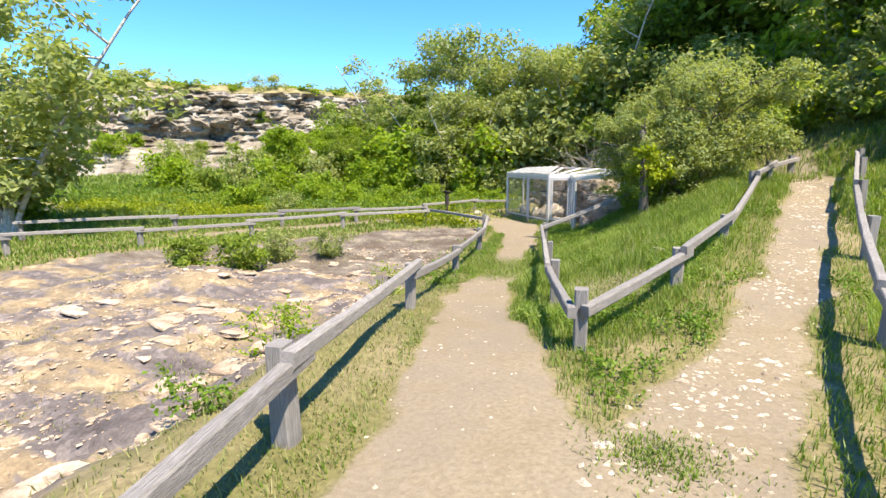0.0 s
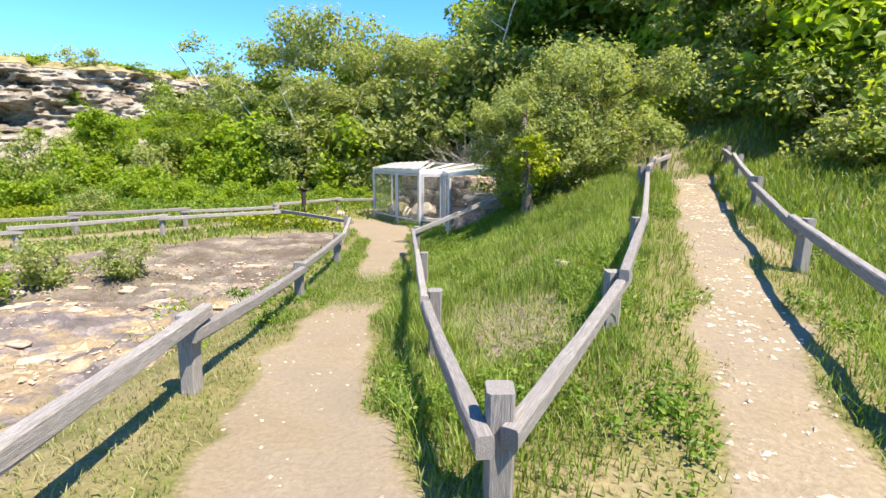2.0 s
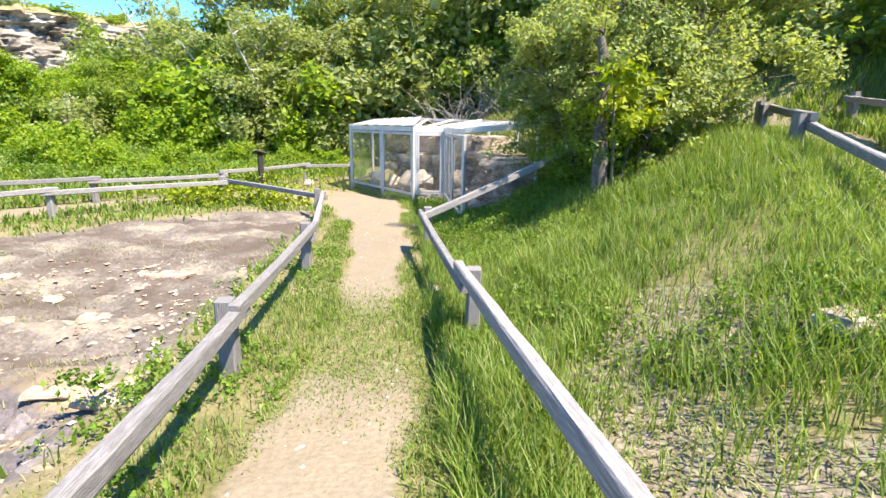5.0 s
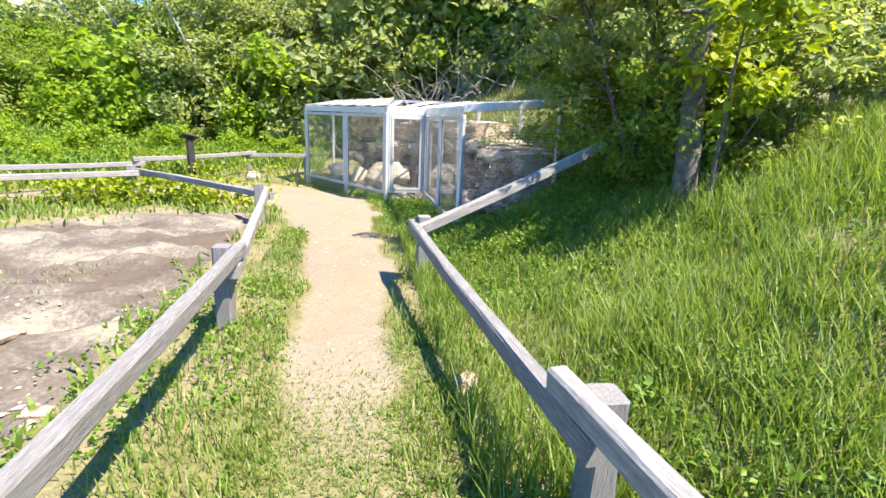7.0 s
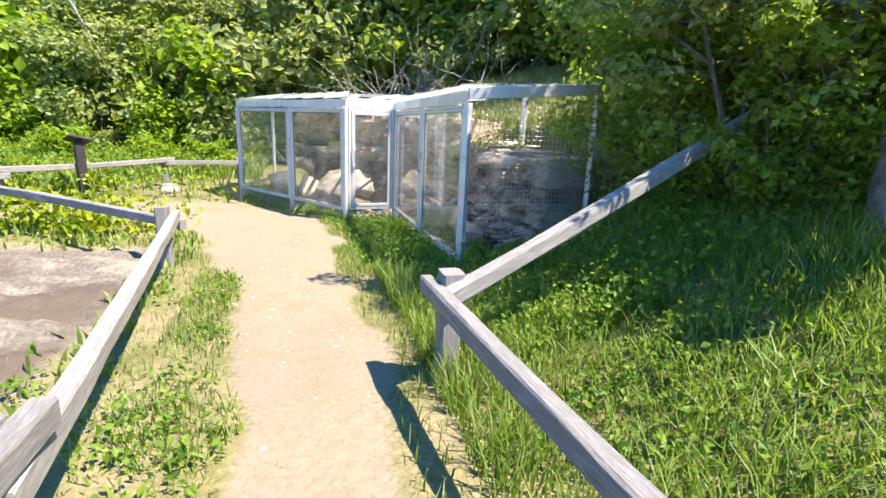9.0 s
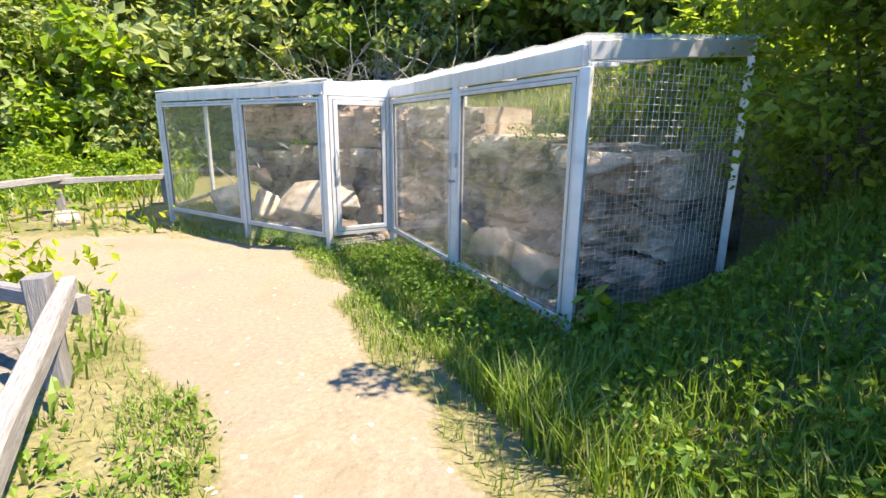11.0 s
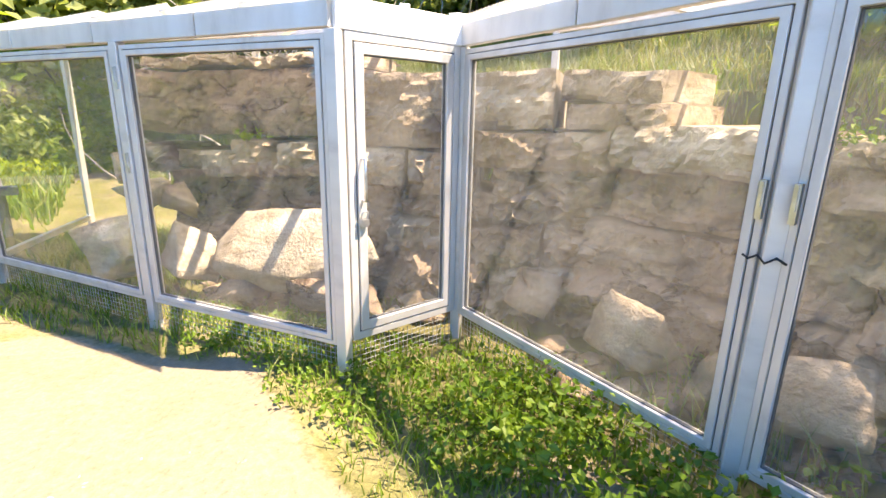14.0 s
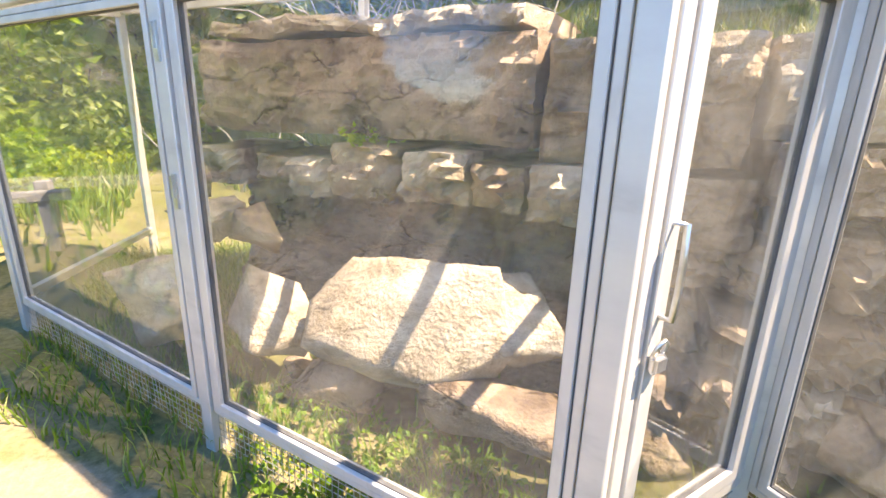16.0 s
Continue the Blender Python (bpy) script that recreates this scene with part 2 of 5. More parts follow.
ROCKPALE = rock_mat("pale_sandstone", (0.68, 0.585, 0.47), (0.52, 0.43, 0.32), (0.26, 0.2, 0.14), 3, cracks=0.2)
CLIFF = rock_mat("quarry_limestone", (0.4, 0.37, 0.31), (0.27, 0.235, 0.18), (0.12, 0.1, 0.075), 0.35, 4.0)
GRASS = leaf_mat("green_grass", ((0.0, (0.12, 0.19, 0.028)), (0.5, (0.21, 0.3, 0.042)), (0.8, (0.3, 0.37, 0.08)), (1.0, (0.46, 0.42, 0.2))), 0.5)
PALE = leaf_mat("pale_green_grass", ((0.0, (0.2, 0.3, 0.04)), (0.5, (0.31, 0.4, 0.07)), (1.0, (0.46, 0.47, 0.17))), 0.5)
DRY = leaf_mat("pale_dry_grass", ((0.0, (0.2, 0.22, 0.06)), (0.5, (0.31, 0.29, 0.12)), (1.0, (0.42, 0.36, 0.19))), 0.35)
HERB = leaf_mat("herb_leaf", ((0.0, (0.1, 0.18, 0.02)), (0.6, (0.18, 0.29, 0.03)), (1.0, (0.28, 0.36, 0.05))), 0.5)
LEAF_MID = leaf_mat("mid_green_leaf", ((0.0, (0.2, 0.28, 0.042)), (0.5, (0.31, 0.39, 0.058)), (1.0, (0.42, 0.47, 0.095))), 0.65)
LEAF_BRIGHT = leaf_mat("bright_green_leaf", ((0.0, (0.21, 0.31, 0.02)), (0.5, (0.32, 0.43, 0.03)), (1.0, (0.42, 0.5, 0.05))), 0.6)
LEAF_GREY = leaf_mat("grey_green_leaf", ((0.0, (0.29, 0.32, 0.11)), (0.5, (0.39, 0.42, 0.155)), (1.0, (0.5, 0.51, 0.22))), 0.6)
LEAF_DARK = leaf_mat("dark_green_leaf", ((0.0, (0.17, 0.25, 0.032)), (0.5, (0.27, 0.36, 0.05)), (1.0, (0.38, 0.44, 0.08))), 0.65)
LEAF_YELLOW = leaf_mat("yellow_green_leaf", ((0.0, (0.2, 0.26, 0.008)), (0.5, (0.33, 0.38, 0.012)), (1.0, (0.45, 0.46, 0.03))), 0.5)


# ---- mesh tools ----
rng = np.random.default_rng(7)


def mesh_of(name, verts, faces, mat=None, smooth=False):
    me = bpy.data.meshes.new(name)
    verts = np.asarray(verts, dtype=np.float32)
    faces = np.asarray(faces, dtype=np.int32)
    k = faces.shape[1]
    me.vertices.add(len(verts))
    me.vertices.foreach_set("co", verts.ravel())
    me.loops.add(faces.size)
    me.loops.foreach_set("vertex_index", faces.ravel())
    me.polygons.add(len(faces))
    me.polygons.foreach_set("loop_start", np.arange(0, faces.size, k, dtype=np.int32))
    me.update(calc_edges=True)
    me.polygons.foreach_set("use_smooth", np.full(len(faces), smooth))
    if mat:
        me.materials.append(mat)
    me.validate()
    return me


def under(ob, parent):
    ob.parent = parent
    return ob


def part_np(name, verts, faces, mat, parent, label="", smooth=False):
    ob = new(name, mesh_of(name, verts, faces, mat, smooth))
    if parent:
        ob.parent = parent
    if label:
        tagged(ob, label)
    return ob


def part(name, bm, mat, parent, label="", smooth=False):
    me = bpy.data.meshes.new(name)
    bm.to_mesh(me)
    bm.free()
    me.materials.append(mat)
    if smooth:
        for p in me.polygons:
            p.use_smooth = True
    ob = new(name, me)
    if parent:
        ob.parent = parent
    if label:
        tagged(ob, label)
    return ob


def empty(name, at, label, category, group="", kind=""):
    ob = tagged(new(name), label, category, group, kind)
    ob.location = at
    ob.empty_display_size = 0.1
    return ob


def vnoise(x, y, seed=0):
    """Smooth value noise in 0..1 on arrays."""
    xi, yi = np.floor(x).astype(np.int64), np.floor(y).astype(np.int64)
    u, v = x - xi, y - yi
    u, v = u * u * (3 - 2 * u), v * v * (3 - 2 * v)

    def hsh(i, j):
        h = (i * 374761393 + j * 668265263 + seed * 982451653) & 0x7FFFFFFF
        h = ((h ^ (h >> 13)) * 1274126177) & 0x7FFFFFFF
        return ((h ^ (h >> 16)) & 0xFFFF) / 65535.0

    return (hsh(xi, yi) * (1 - u) + hsh(xi + 1, yi) * u) * (1 - v) + (hsh(xi, yi + 1) * (1 - u) + hsh(xi + 1, yi + 1) * u) * v


def fbm(x, y, seed=0, octaves=4):
    t, a, s = 0, 0.5, 0
    for k in range(octaves):
        t = t + a * vnoise(x * 2 ** k, y * 2 ** k, seed + k)
        s += a
        a *= 0.5
    return t / s


def sstep(a, b, v):
    u = np.clip((v - a) / (b - a), 0, 1)
    return u * u * (3 - 2 * u)


def facets(u, z, seed, size, tall, amount):
    """Broken planes: each cell of the face has its own depth and slope."""
    r = np.random.default_rng(seed)
    lo, hi = u.min() - size, u.max() + size
    zl, zh = z.min() - tall, z.max() + tall
    n = int((hi - lo) * (zh - zl) / (size * tall)) + 3
    su, sz = r.uniform(lo, hi, n), r.uniform(zl, zh, n)
    best, at = np.full(u.shape, 1e9), np.zeros(u.shape, int)
    for i in range(n):
        d = ((u - su[i]) / size) ** 2 + ((z - sz[i]) / tall) ** 2
        at = np.where(d < best, i, at)
        best = np.minimum(best, d)
    h, gu, gv = r.normal(0, 1, n), r.normal(0, 0.9, n), r.normal(0.2, 0.9, n)
    return amount * (h[at] * 0.6 + gu[at] * (u - su[at]) / size + gv[at] * (z - sz[at]) / tall)


# ---- terrain ----
def prof(v, keys):
    return np.interp(v, [k[0] for k in keys], [k[1] for k in keys])


PATH_Z = ((-8, 1.2), (0, 1.08), (4, 0.86), (7, 0.52), (10, 0.24), (14, 0.12), (18, 0.0), (26, -0.05))
UP_Z = ((-8, 1.1), (0, 1.0), (4, 0.9), (7, 1.1), (10, 1.45), (13, 1.9), (18, 2.15), (26, 2.3))

BANK_FOOT = ((-8, 2.7), (4, 2.75), (7, 2.6), (14, 2.45))
BANK_BROW = ((-8, 5.9), (2, 5.0), (4, 4.0), (6.2, 4.3), (8.9, 5.45), (12.5, 6.6), (16, 7.0))


def behind(x, y):
    """How far a place lies behind the line of the rock face."""
    s1 = x - 4.35
    s2 = (x - 3.95) * 0.857 + (y - 19.5) * 0.514
    s3 = x - 3.1 + (y - 24.5) * 0.35
    return np.minimum(np.minimum(s1 + np.maximum(0, y - 18.5) * 0.8, s2), s3) - 0.5


def ground(x, y):
    x, y = np.asarray(x, float), np.asarray(y, float)
    low = prof(y, PATH_Z)
    far = np.hypot(x, y - 8)
    left = 0.02 + 1.6 * sstep(16, 60, far)
    z = left + (low - left) * sstep(-1.6, 0.7, x)
    z = np.where(y > 22, z + (left - z) * sstep(22, 30, y), z)
    foot_x, brow_x = prof(y, BANK_FOOT), prof(y, BANK_BROW)
    ramp_up = np.clip((x - foot_x) / (brow_x - foot_x), 0, 1)
    up = (prof(y, UP_Z) - low) * (0.65 * ramp_up + 0.35 * sstep(0, 1, ramp_up))
    s = behind(x, y)
    bank = (1.8 - low) * sstep(-0.05, 0.5, s) + 1.7 * sstep(0.4, 7.0, s)
    w = sstep(15.6, 16.8, y)
    z = z + up * (1 - w) + bank * w
    z = z + np.maximum(0, x - 9) * 0.16 * (1 - sstep(40, 80, x))
    return z


def relief(x, y):
    """Ground with its bumps."""
    f = field_mask(x, y)
    p = np.maximum(path_mask(x, y), 0)
    b = (fbm(x * 0.9, y * 0.9, 3) - 0.5) * 0.14 * (1 - 0.8 * p)
    b = b + (fbm(x * 6, y * 6, 9) - 0.5) * 0.03
    strata = fbm(x * 0.8 + 4, y * 1.7, 21)
    b = b + f * (0.42 * (np.floor(strata * 11) / 11 - 0.5) + (fbm(x * 5, y * 9, 31) - 0.5) * 0.13)
    for mx, my, r, h in ((-3.1, 5.4, 1.5, 0.32), (-5.3, 8.3, 1.6, 0.28), (-1.7, 3.0, 1.2, 0.14), (-2.6, 16.5, 1.6, 0.12)):
        b = b + h * np.exp(-(((x - mx) / r) ** 2 + ((y - my) / (r * 0.6)) ** 2))
    return ground(x, y) + b


MAIN = ((2.9, -6, 1.3), (2.9, -2, 1.25), (2.7, 1.2, 0.9), (2.15, 3.6, 0.6), (1.75, 5.2, 0.48), (1.53, 6.9, 0.44), (1.4, 9.1, 0.46), (1.42, 11, 0.4),
        (1.43, 12.8, 0.38), (1.43, 14.5, 0.42), (1.1, 17, 0.6), (0.9, 18.8, 0.85), (0.5, 20.2, 1.15), (-0.7, 21.2, 1.1), (-2.4, 21.4, 0.75), (-4.2, 21.0, 0.6), (-7, 18.5, 0.5), (-11, 14.5, 0.5))
UPPER = ((3.3, 1.9, 0.5), (4.2, 3.6, 0.42), (5.6, 6.4, 0.38), (6.9, 9.4, 0.38), (8.4, 12.9, 0.42), (9.3, 15.0, 0.55), (9.6, 19, 0.6))


def strip(x, y, line):
    best = np.full(np.shape(x), -9.0)
    for (x0, y0, w0), (x1, y1, w1) in zip(line, line[1:]):
        dx, dy = x1 - x0, y1 - y0
        u = np.clip(((x - x0) * dx + (y - y0) * dy) / (dx * dx + dy * dy), 0, 1)
        best = np.maximum(best, (w0 + (w1 - w0) * u) - np.hypot(x - x0 - u * dx, y - y0 - u * dy))
    return best


def path_mask(x, y):
    wob = (fbm(x * 1.6, y * 1.6, 40) - 0.5) * 0.5
    a = sstep(-0.16, 0.14, strip(x, y, MAIN) + wob)
    grassy = sstep(8.6, 10.2, y) * (1 - sstep(10.8, 12.6, y)) * (x < 3)
    a = a * (1 - 0.66 * grassy)
    b = sstep(-0.16, 0.14, strip(x, y, UPPER) + wob)
    return np.maximum(a, b * 0.95)


def field_mask(x, y):
    wob = (fbm(x * 0.7, y * 0.7, 50) - 0.5) * 2.2
    a = sstep(-0.6, 0.5, 5.6 - np.abs(x + 5.4) + wob) * sstep(-0.8, 0.4, 9.3 - np.abs(y - 9.6) + wob)
    return a * sstep(-0.15, 0.5, -0.12 - x + 0.3 * (y < 6)) * (1 - sstep(-1.5, 0.5, y - 14.8 - (x + 7) * 0.9))


def bare_patch(x, y):
    """Bare soil and litter on the bank between the fences."""
    wob = (fbm(x * 1.7, y * 1.7, 70) - 0.5) * 1.5
    out = np.zeros(np.shape(x))
    for mx, my, rx, ry in ((3.55, 7.3, 0.75, 1.25), (4.0, 9.5, 0.6, 0.7), (3.2, 8.6, 0.45, 0.7)):
        out = np.maximum(out, sstep(-0.1, 0.45, 1 - np.hypot((x - mx) / rx, (y - my) / ry) + wob))
    return out


def axis(parts):
    out = []
    for a, b, st in parts:
        out += list(np.arange(a, b, st))
    return np.array(out + [parts[-1][1]])


gx = axis(((-400, -120, 40), (-120, -40, 8), (-40, -14, 1.6), (-14, -7, 0.4), (-7, 10, 0.085), (10, 16, 0.35), (16, 50, 2.0), (50, 400, 35)))
gy = axis(((-120, -20, 20), (-20, -4, 2), (-4, 0, 0.3), (0, 25, 0.085), (25, 34, 0.4), (34, 80, 2.0), (80, 140, 8), (140, 500, 45)))
GX, GY = np.meshgrid(gx, gy)
GZ = relief(GX, GY)
nx, ny = len(gx), len(gy)
idx = np.arange(nx * ny).reshape(ny, nx)
quads = np.stack([idx[:-1, :-1], idx[:-1, 1:], idx[1:, 1:], idx[1:, :-1]], -1).reshape(-1, 4)
gme = mesh_of("ground", np.stack([GX, GY, GZ], -1).reshape(-1, 3), quads, GROUND, True)
cover = gme.color_attributes.new("cover", "FLOAT_COLOR", "POINT")
dry = bare_patch(GX, GY)
dry = np.maximum(dry, field_mask(GX, GY) * sstep(9.0, 11.5, GY + (fbm(GX, GY, 71) - 0.5) * 3))
dry = np.maximum(dry, np.exp(-(((GX - 2.5) / 0.3) ** 2 + ((GY - 18.7) / 0.5) ** 2)))
cols = np.stack([path_mask(GX, GY), field_mask(GX, GY), dry, np.ones_like(GX)], -1)
cover.data.foreach_set("color", cols.reshape(-1).astype(np.float32))
tagged(new("ground", gme), "sandy footpath through grass and bare quarry rock", "ground", kind="structure")


def gz(x, y):
    return float(relief(np.array([x]), np.array([y]))[0])


# ---- plants ----
def blades(name, xy, height, width, lean, mat, label, category="grass", parent=None):
    """Grass: one bent blade of three faces for each place."""
    n = len(xy)
    base = np.column_stack([xy, relief(xy[:, 0], xy[:, 1]) - 0.01])
    a = rng.uniform(0, 2 * np.pi, n)
    side = np.column_stack([np.cos(a), np.sin(a), np.zeros(n)])
    b = a + np.pi / 2 + rng.normal(0, 0.5, n)
    h = height * rng.uniform(0.55, 1.25, n)
    tip = np.column_stack([np.cos(b), np.sin(b), np.zeros(n)]) * (h * lean * rng.uniform(0.3, 1.3, n))[:, None]
    up = np.column_stack([np.zeros(n), np.zeros(n), h])
    w = (width * rng.uniform(0.7, 1.3, n))[:, None]
    v = np.stack([base - side * w, base + side * w, base + up * 0.55 + tip * 0.3 - side * w * 0.8, base + up * 0.55 + tip * 0.3 + side * w * 0.8, base + up * 0.95 + tip], 1)
    k = (np.arange(n) * 5)[:, None]
    f = np.concatenate([k + np.array([0, 1, 3]), k + np.array([0, 3, 2]), k + np.array([2, 3, 4])])
    ob = new(name, mesh_of(name, v.reshape(-1, 3), f, mat))
    if parent:
        ob.parent = parent
    else:
        tagged(ob, label, category, kind="stuff")
    return ob


def leaf_quads(points, size, flat=0.0, outward=None):
    """Folded leaves: two triangles each, turned at random."""
    n = len(points)
    t = rng.normal(size=(n, 3)) * 0.55
    t = t + (outward if outward is not None else 0) + np.array([0, 0, 0.25])
    t /= np.linalg.norm(t, axis=1)[:, None] + 1e-9
    d = np.cross(t, rng.normal(size=(n, 3)))
    d /= np.linalg.norm(d, axis=1)[:, None] + 1e-9
    s = np.cross(t, d)
    L = (size * rng.uniform(0.6, 1.35, n))[:, None]
    v = np.stack([points - d * L * 0.5, points + s * L * 0.32 + t * L * 0.1, points + d * L * 0.5, points - s * L * 0.32 + t * L * 0.1], 1)
    k = (np.arange(n) * 4)[:, None]
    f = np.concatenate([k + np.array([0, 1, 2]), k + np.array([0, 2, 3])])
    return v.reshape(-1, 3), f


def tube(path, r0, r1, sides=6):
    """A tapered tube along points: verts and quads."""
    path = np.asarray(path, float)
    m = len(path)
    vs, fs = [], []
    for i, p in enumerate(path):
        d = path[min(i + 1, m - 1)] - path[max(i - 1, 0)]
        d /= np.linalg.norm(d) + 1e-9
        a = np.cross(d, (0.3, 0.9, 0.2))
        a /= np.linalg.norm(a) + 1e-9
        b = np.cross(d, a)
        r = r0 + (r1 - r0) * i / (m - 1)
        for k in range(sides):
            w = 2 * np.pi * k / sides
            vs.append(p + (a * np.cos(w) + b * np.sin(w)) * r)
    for i in range(m - 1):
        for k in range(sides):
            fs.append((i * sides + k, i * sides + (k + 1) % sides, (i + 1) * sides + (k + 1) % sides, (i + 1) * sides + k))
    return np.array(vs), np.array(fs)


def joined(pieces):
    vs, fs, o = [], [], 0
    for v, f in pieces:
        vs.append(v)
        fs.append(f + o)
        o += len(v)
    return np.concatenate(vs), np.concatenate(fs)


def limb(start, direction, length, r0, bend=0.15, steps=6):
    p, d, out = np.array(start, float), np.array(direction, float), []
    d /= np.linalg.norm(d)
    for _ in range(steps):
        out.append(p.copy())
        p = p + d * length / (steps - 1)
        d = d + rng.normal(0, bend, 3)
        d /= np.linalg.norm(d)
    return np.array(out)


def tree(name, at, height, radius, leaves, leaf_size, mat, label, category="tree", bark=None, stems=1, low=0.25, clumps=26, clump=0.3, group="", thick=0.014):
    """A tapered trunk (or several stems), limbs, and a crown of many leaves in uneven clumps. Built at the origin, then set down."""
    root = empty(name, at, label, category, group)
    centres, twigs = [], []
    for s in range(stems):
        ang = rng.uniform(0, 6.28)
        spread = 0.0 if stems == 1 else rng.uniform(0.1, 0.45)
        trunk = limb((np.cos(ang) * 0.1 * (stems > 1), np.sin(ang) * 0.1 * (stems > 1), -0.15), (np.cos(ang) * spread, np.sin(ang) * spread, 1), height * rng.uniform(0.78, 0.95), 0.1, 0.06, 9)
        part_np("trunk" if stems == 1 else "stem", *tube(trunk, height * thick / stems ** 0.4, height * 0.003, 7), bark or BARK, root, smooth=True)
        for _ in range(max(4, clumps // stems)):
            u = rng.uniform(low, 0.97)
            i = min(7, int(u * 8))
            st = trunk[i] + (trunk[i + 1] - trunk[i]) * (u * 8 - i)
            a = rng.uniform(0, 6.28)
            prof_r = radius * (0.35 + 0.75 * np.sin(np.pi * min(1, max(0.12, (u - low * 0.6) / (1.08 - low * 0.6))) ** 0.8))
            ln = prof_r * rng.uniform(0.45, 1.05)
            br = limb(st, (np.cos(a), np.sin(a), rng.uniform(0.1, 0.8)), ln, 0.05, 0.14, 5)
            twigs.append(tube(br, height * 0.0045, height * 0.0012, 4))
            centres.append((br[-1], 1.0))
            centres.append((br[2], 0.75))
    tagged(part_np("twig_mass", *joined(twigs), bark or BARK, root, smooth=True), kind="stuff")
    pts, outw = [], []
    for c, k in centres:
        n = max(8, int(leaves / len(centres) * rng.uniform(0.5, 1.5)))
        d = rng.normal(size=(n, 3))
        d /= np.linalg.norm(d, axis=1)[:, None]
        rr = clump * radius * k * rng.uniform(0.55, 1.2)
        p = c + d * (rng.uniform(0.0, 1, n) ** 0.45 * rr)[:, None] * np.array([1, 1, 0.75])
        pts.append(p)
        outw.append(d * 0.6 + np.array([0, 0, 0.35]))
    pts, outw = np.concatenate(pts), np.concatenate(outw)
    keep = pts[:, 2] > 0.03
    part_np("crown", *leaf_quads(pts[keep], leaf_size, 0, outw[keep]), mat, root)
    return root


def scaled(x, y, s, turn, sz=None):
    return pose(x, y, gz(x, y) - 0.05, 0, 0, turn) @ Matrix.Diagonal((s, s, sz or s, 1))


# ---- far quarry face ----
def cliff(name, x0, y0, x1, y1, foot, top, label):
    nu, nv = 260, 52
    u, v = np.meshgrid(np.linspace(0, 1, nu), np.linspace(0, 1, nv))
    ln = math.hypot(x1 - x0, y1 - y0)
    px, py = (y1 - y0) / ln, -(x1 - x0) / ln
    ledge = np.floor((v * 9 + fbm(u * 14, v * 2, 5) * 1.6)) / 9
    slope = np.where(v < 0.45, (0.45 - v) * 18, 0) + (1 - np.minimum(1, ledge)) * 2.6
    out = slope + (fbm(u * 40, v * 26, 12) - 0.5) * 1.6 + (fbm(u * 9, v * 3, 13) - 0.5) * 5.0
    out = out + (facets(u * ln, v * 10, 17, 2.6, 1.1, 0.55) + facets(u * ln, v * 10, 18, 0.9, 0.5, 0.25)) * sstep(0.2, 0.5, v)
    z = foot + (top - foot) * v + (fbm(u * 6, v * 0 + 3, 15) - 0.5) * 1.3 * v
    x = x0 + (x1 - x0) * u + px * out
    y = y0 + (y1 - y0) * u + py * out
    # a grassy brow running back from the edge
    V, F = np.stack([x, y, z], -1).reshape(-1, 3), []
    i = np.arange(nu * nv).reshape(nv, nu)
    F = np.stack([i[:-1, :-1], i[:-1, 1:], i[1:, 1:], i[1:, :-1]], -1).reshape(-1, 4)
    ob = new(name, mesh_of(name, V, F, CLIFF))
    tagged(ob, label, "cliff", kind="structure")
    back = np.stack([np.stack([x[-1] - px * d, y[-1] - py * d, z[-1] + h], -1) for d, h in ((0, 0.05), (2, 0.8), (6, 1.6), (14, 2.2), (40, 2.4))])
    j = np.arange(5 * nu).reshape(5, nu)
    bf = np.stack([j[:-1, :-1], j[:-1, 1:], j[1:, 1:], j[1:, :-1]], -1).reshape(-1, 4)
    tagged(new("hill_top", mesh_of("hill_top", back.reshape(-1, 3), bf, BROW, True)), "dry grassy brow above the quarry face", "hill", kind="structure")
    return x, y, z


BROW = plain_mat("dry_grass_slope", (0.25, 0.21, 0.1), 0.95, 0, 0.35, 0.8)
cx, cy, cz = cliff("cliff", -72, 26, -14, 66, 1.0, 10.6, "pale layered quarry face with ledges and scrub")


# ---- fences of weathered timber ----
def timber(a, b, w, h, seed):
    """A rough beam from a to b: bevelled, slightly bowed and chipped."""
    a, b = Vector(a), Vector(b)
    r = random.Random(seed)
    ln = (b - a).length
    bm = bmesh.new()
    n = max(3, int(ln / 0.35))
    ring = ((-0.5, -0.38), (-0.38, -0.5), (0.38, -0.5), (0.5, -0.38), (0.5, 0.38), (0.38, 0.5), (-0.38, 0.5), (-0.5, 0.38))
    bow, sag = r.uniform(-0.02, 0.02) * ln / 3, r.uniform(-0.025, 0.01) * ln / 3
    rows = []
    for i in range(n + 1):
        u = i / n
        s = math.sin(math.pi * u)
        k = 1 + r.uniform(-0.06, 0.06)
        rows.append([bm.verts.new((u * ln, p * w * k + bow * s + r.uniform(-1, 1) * 0.003, q * h * k + sag * s + r.uniform(-1, 1) * 0.003)) for p, q in ring])
    for p, q in zip(rows, rows[1:]):
        for i in range(8):
            bm.faces.new((p[i], p[(i + 1) % 8], q[(i + 1) % 8], q[i]))
    bm.faces.new(list(reversed(rows[0])))
    bm.faces.new(rows[-1])
    x = (b - a).normalized()
    y = Vector((0, 0, 1)).cross(x).normalized() if abs(x.z) < 0.95 else Vector((0, 1, 0))
    z = x.cross(y)
    return bm, Matrix((x, y, z)).transposed().to_4x4(), a


def beam(name, a, b, w, h, parent, seed, mat=None):
    bm, turn, at = timber(a, b, w, h, seed)
    ob = part(name, bm, mat or WOOD, None)
    ob.parent = parent
    ob.matrix_local = Matrix.Translation(at - Vector(parent.location)) @ turn
    return ob


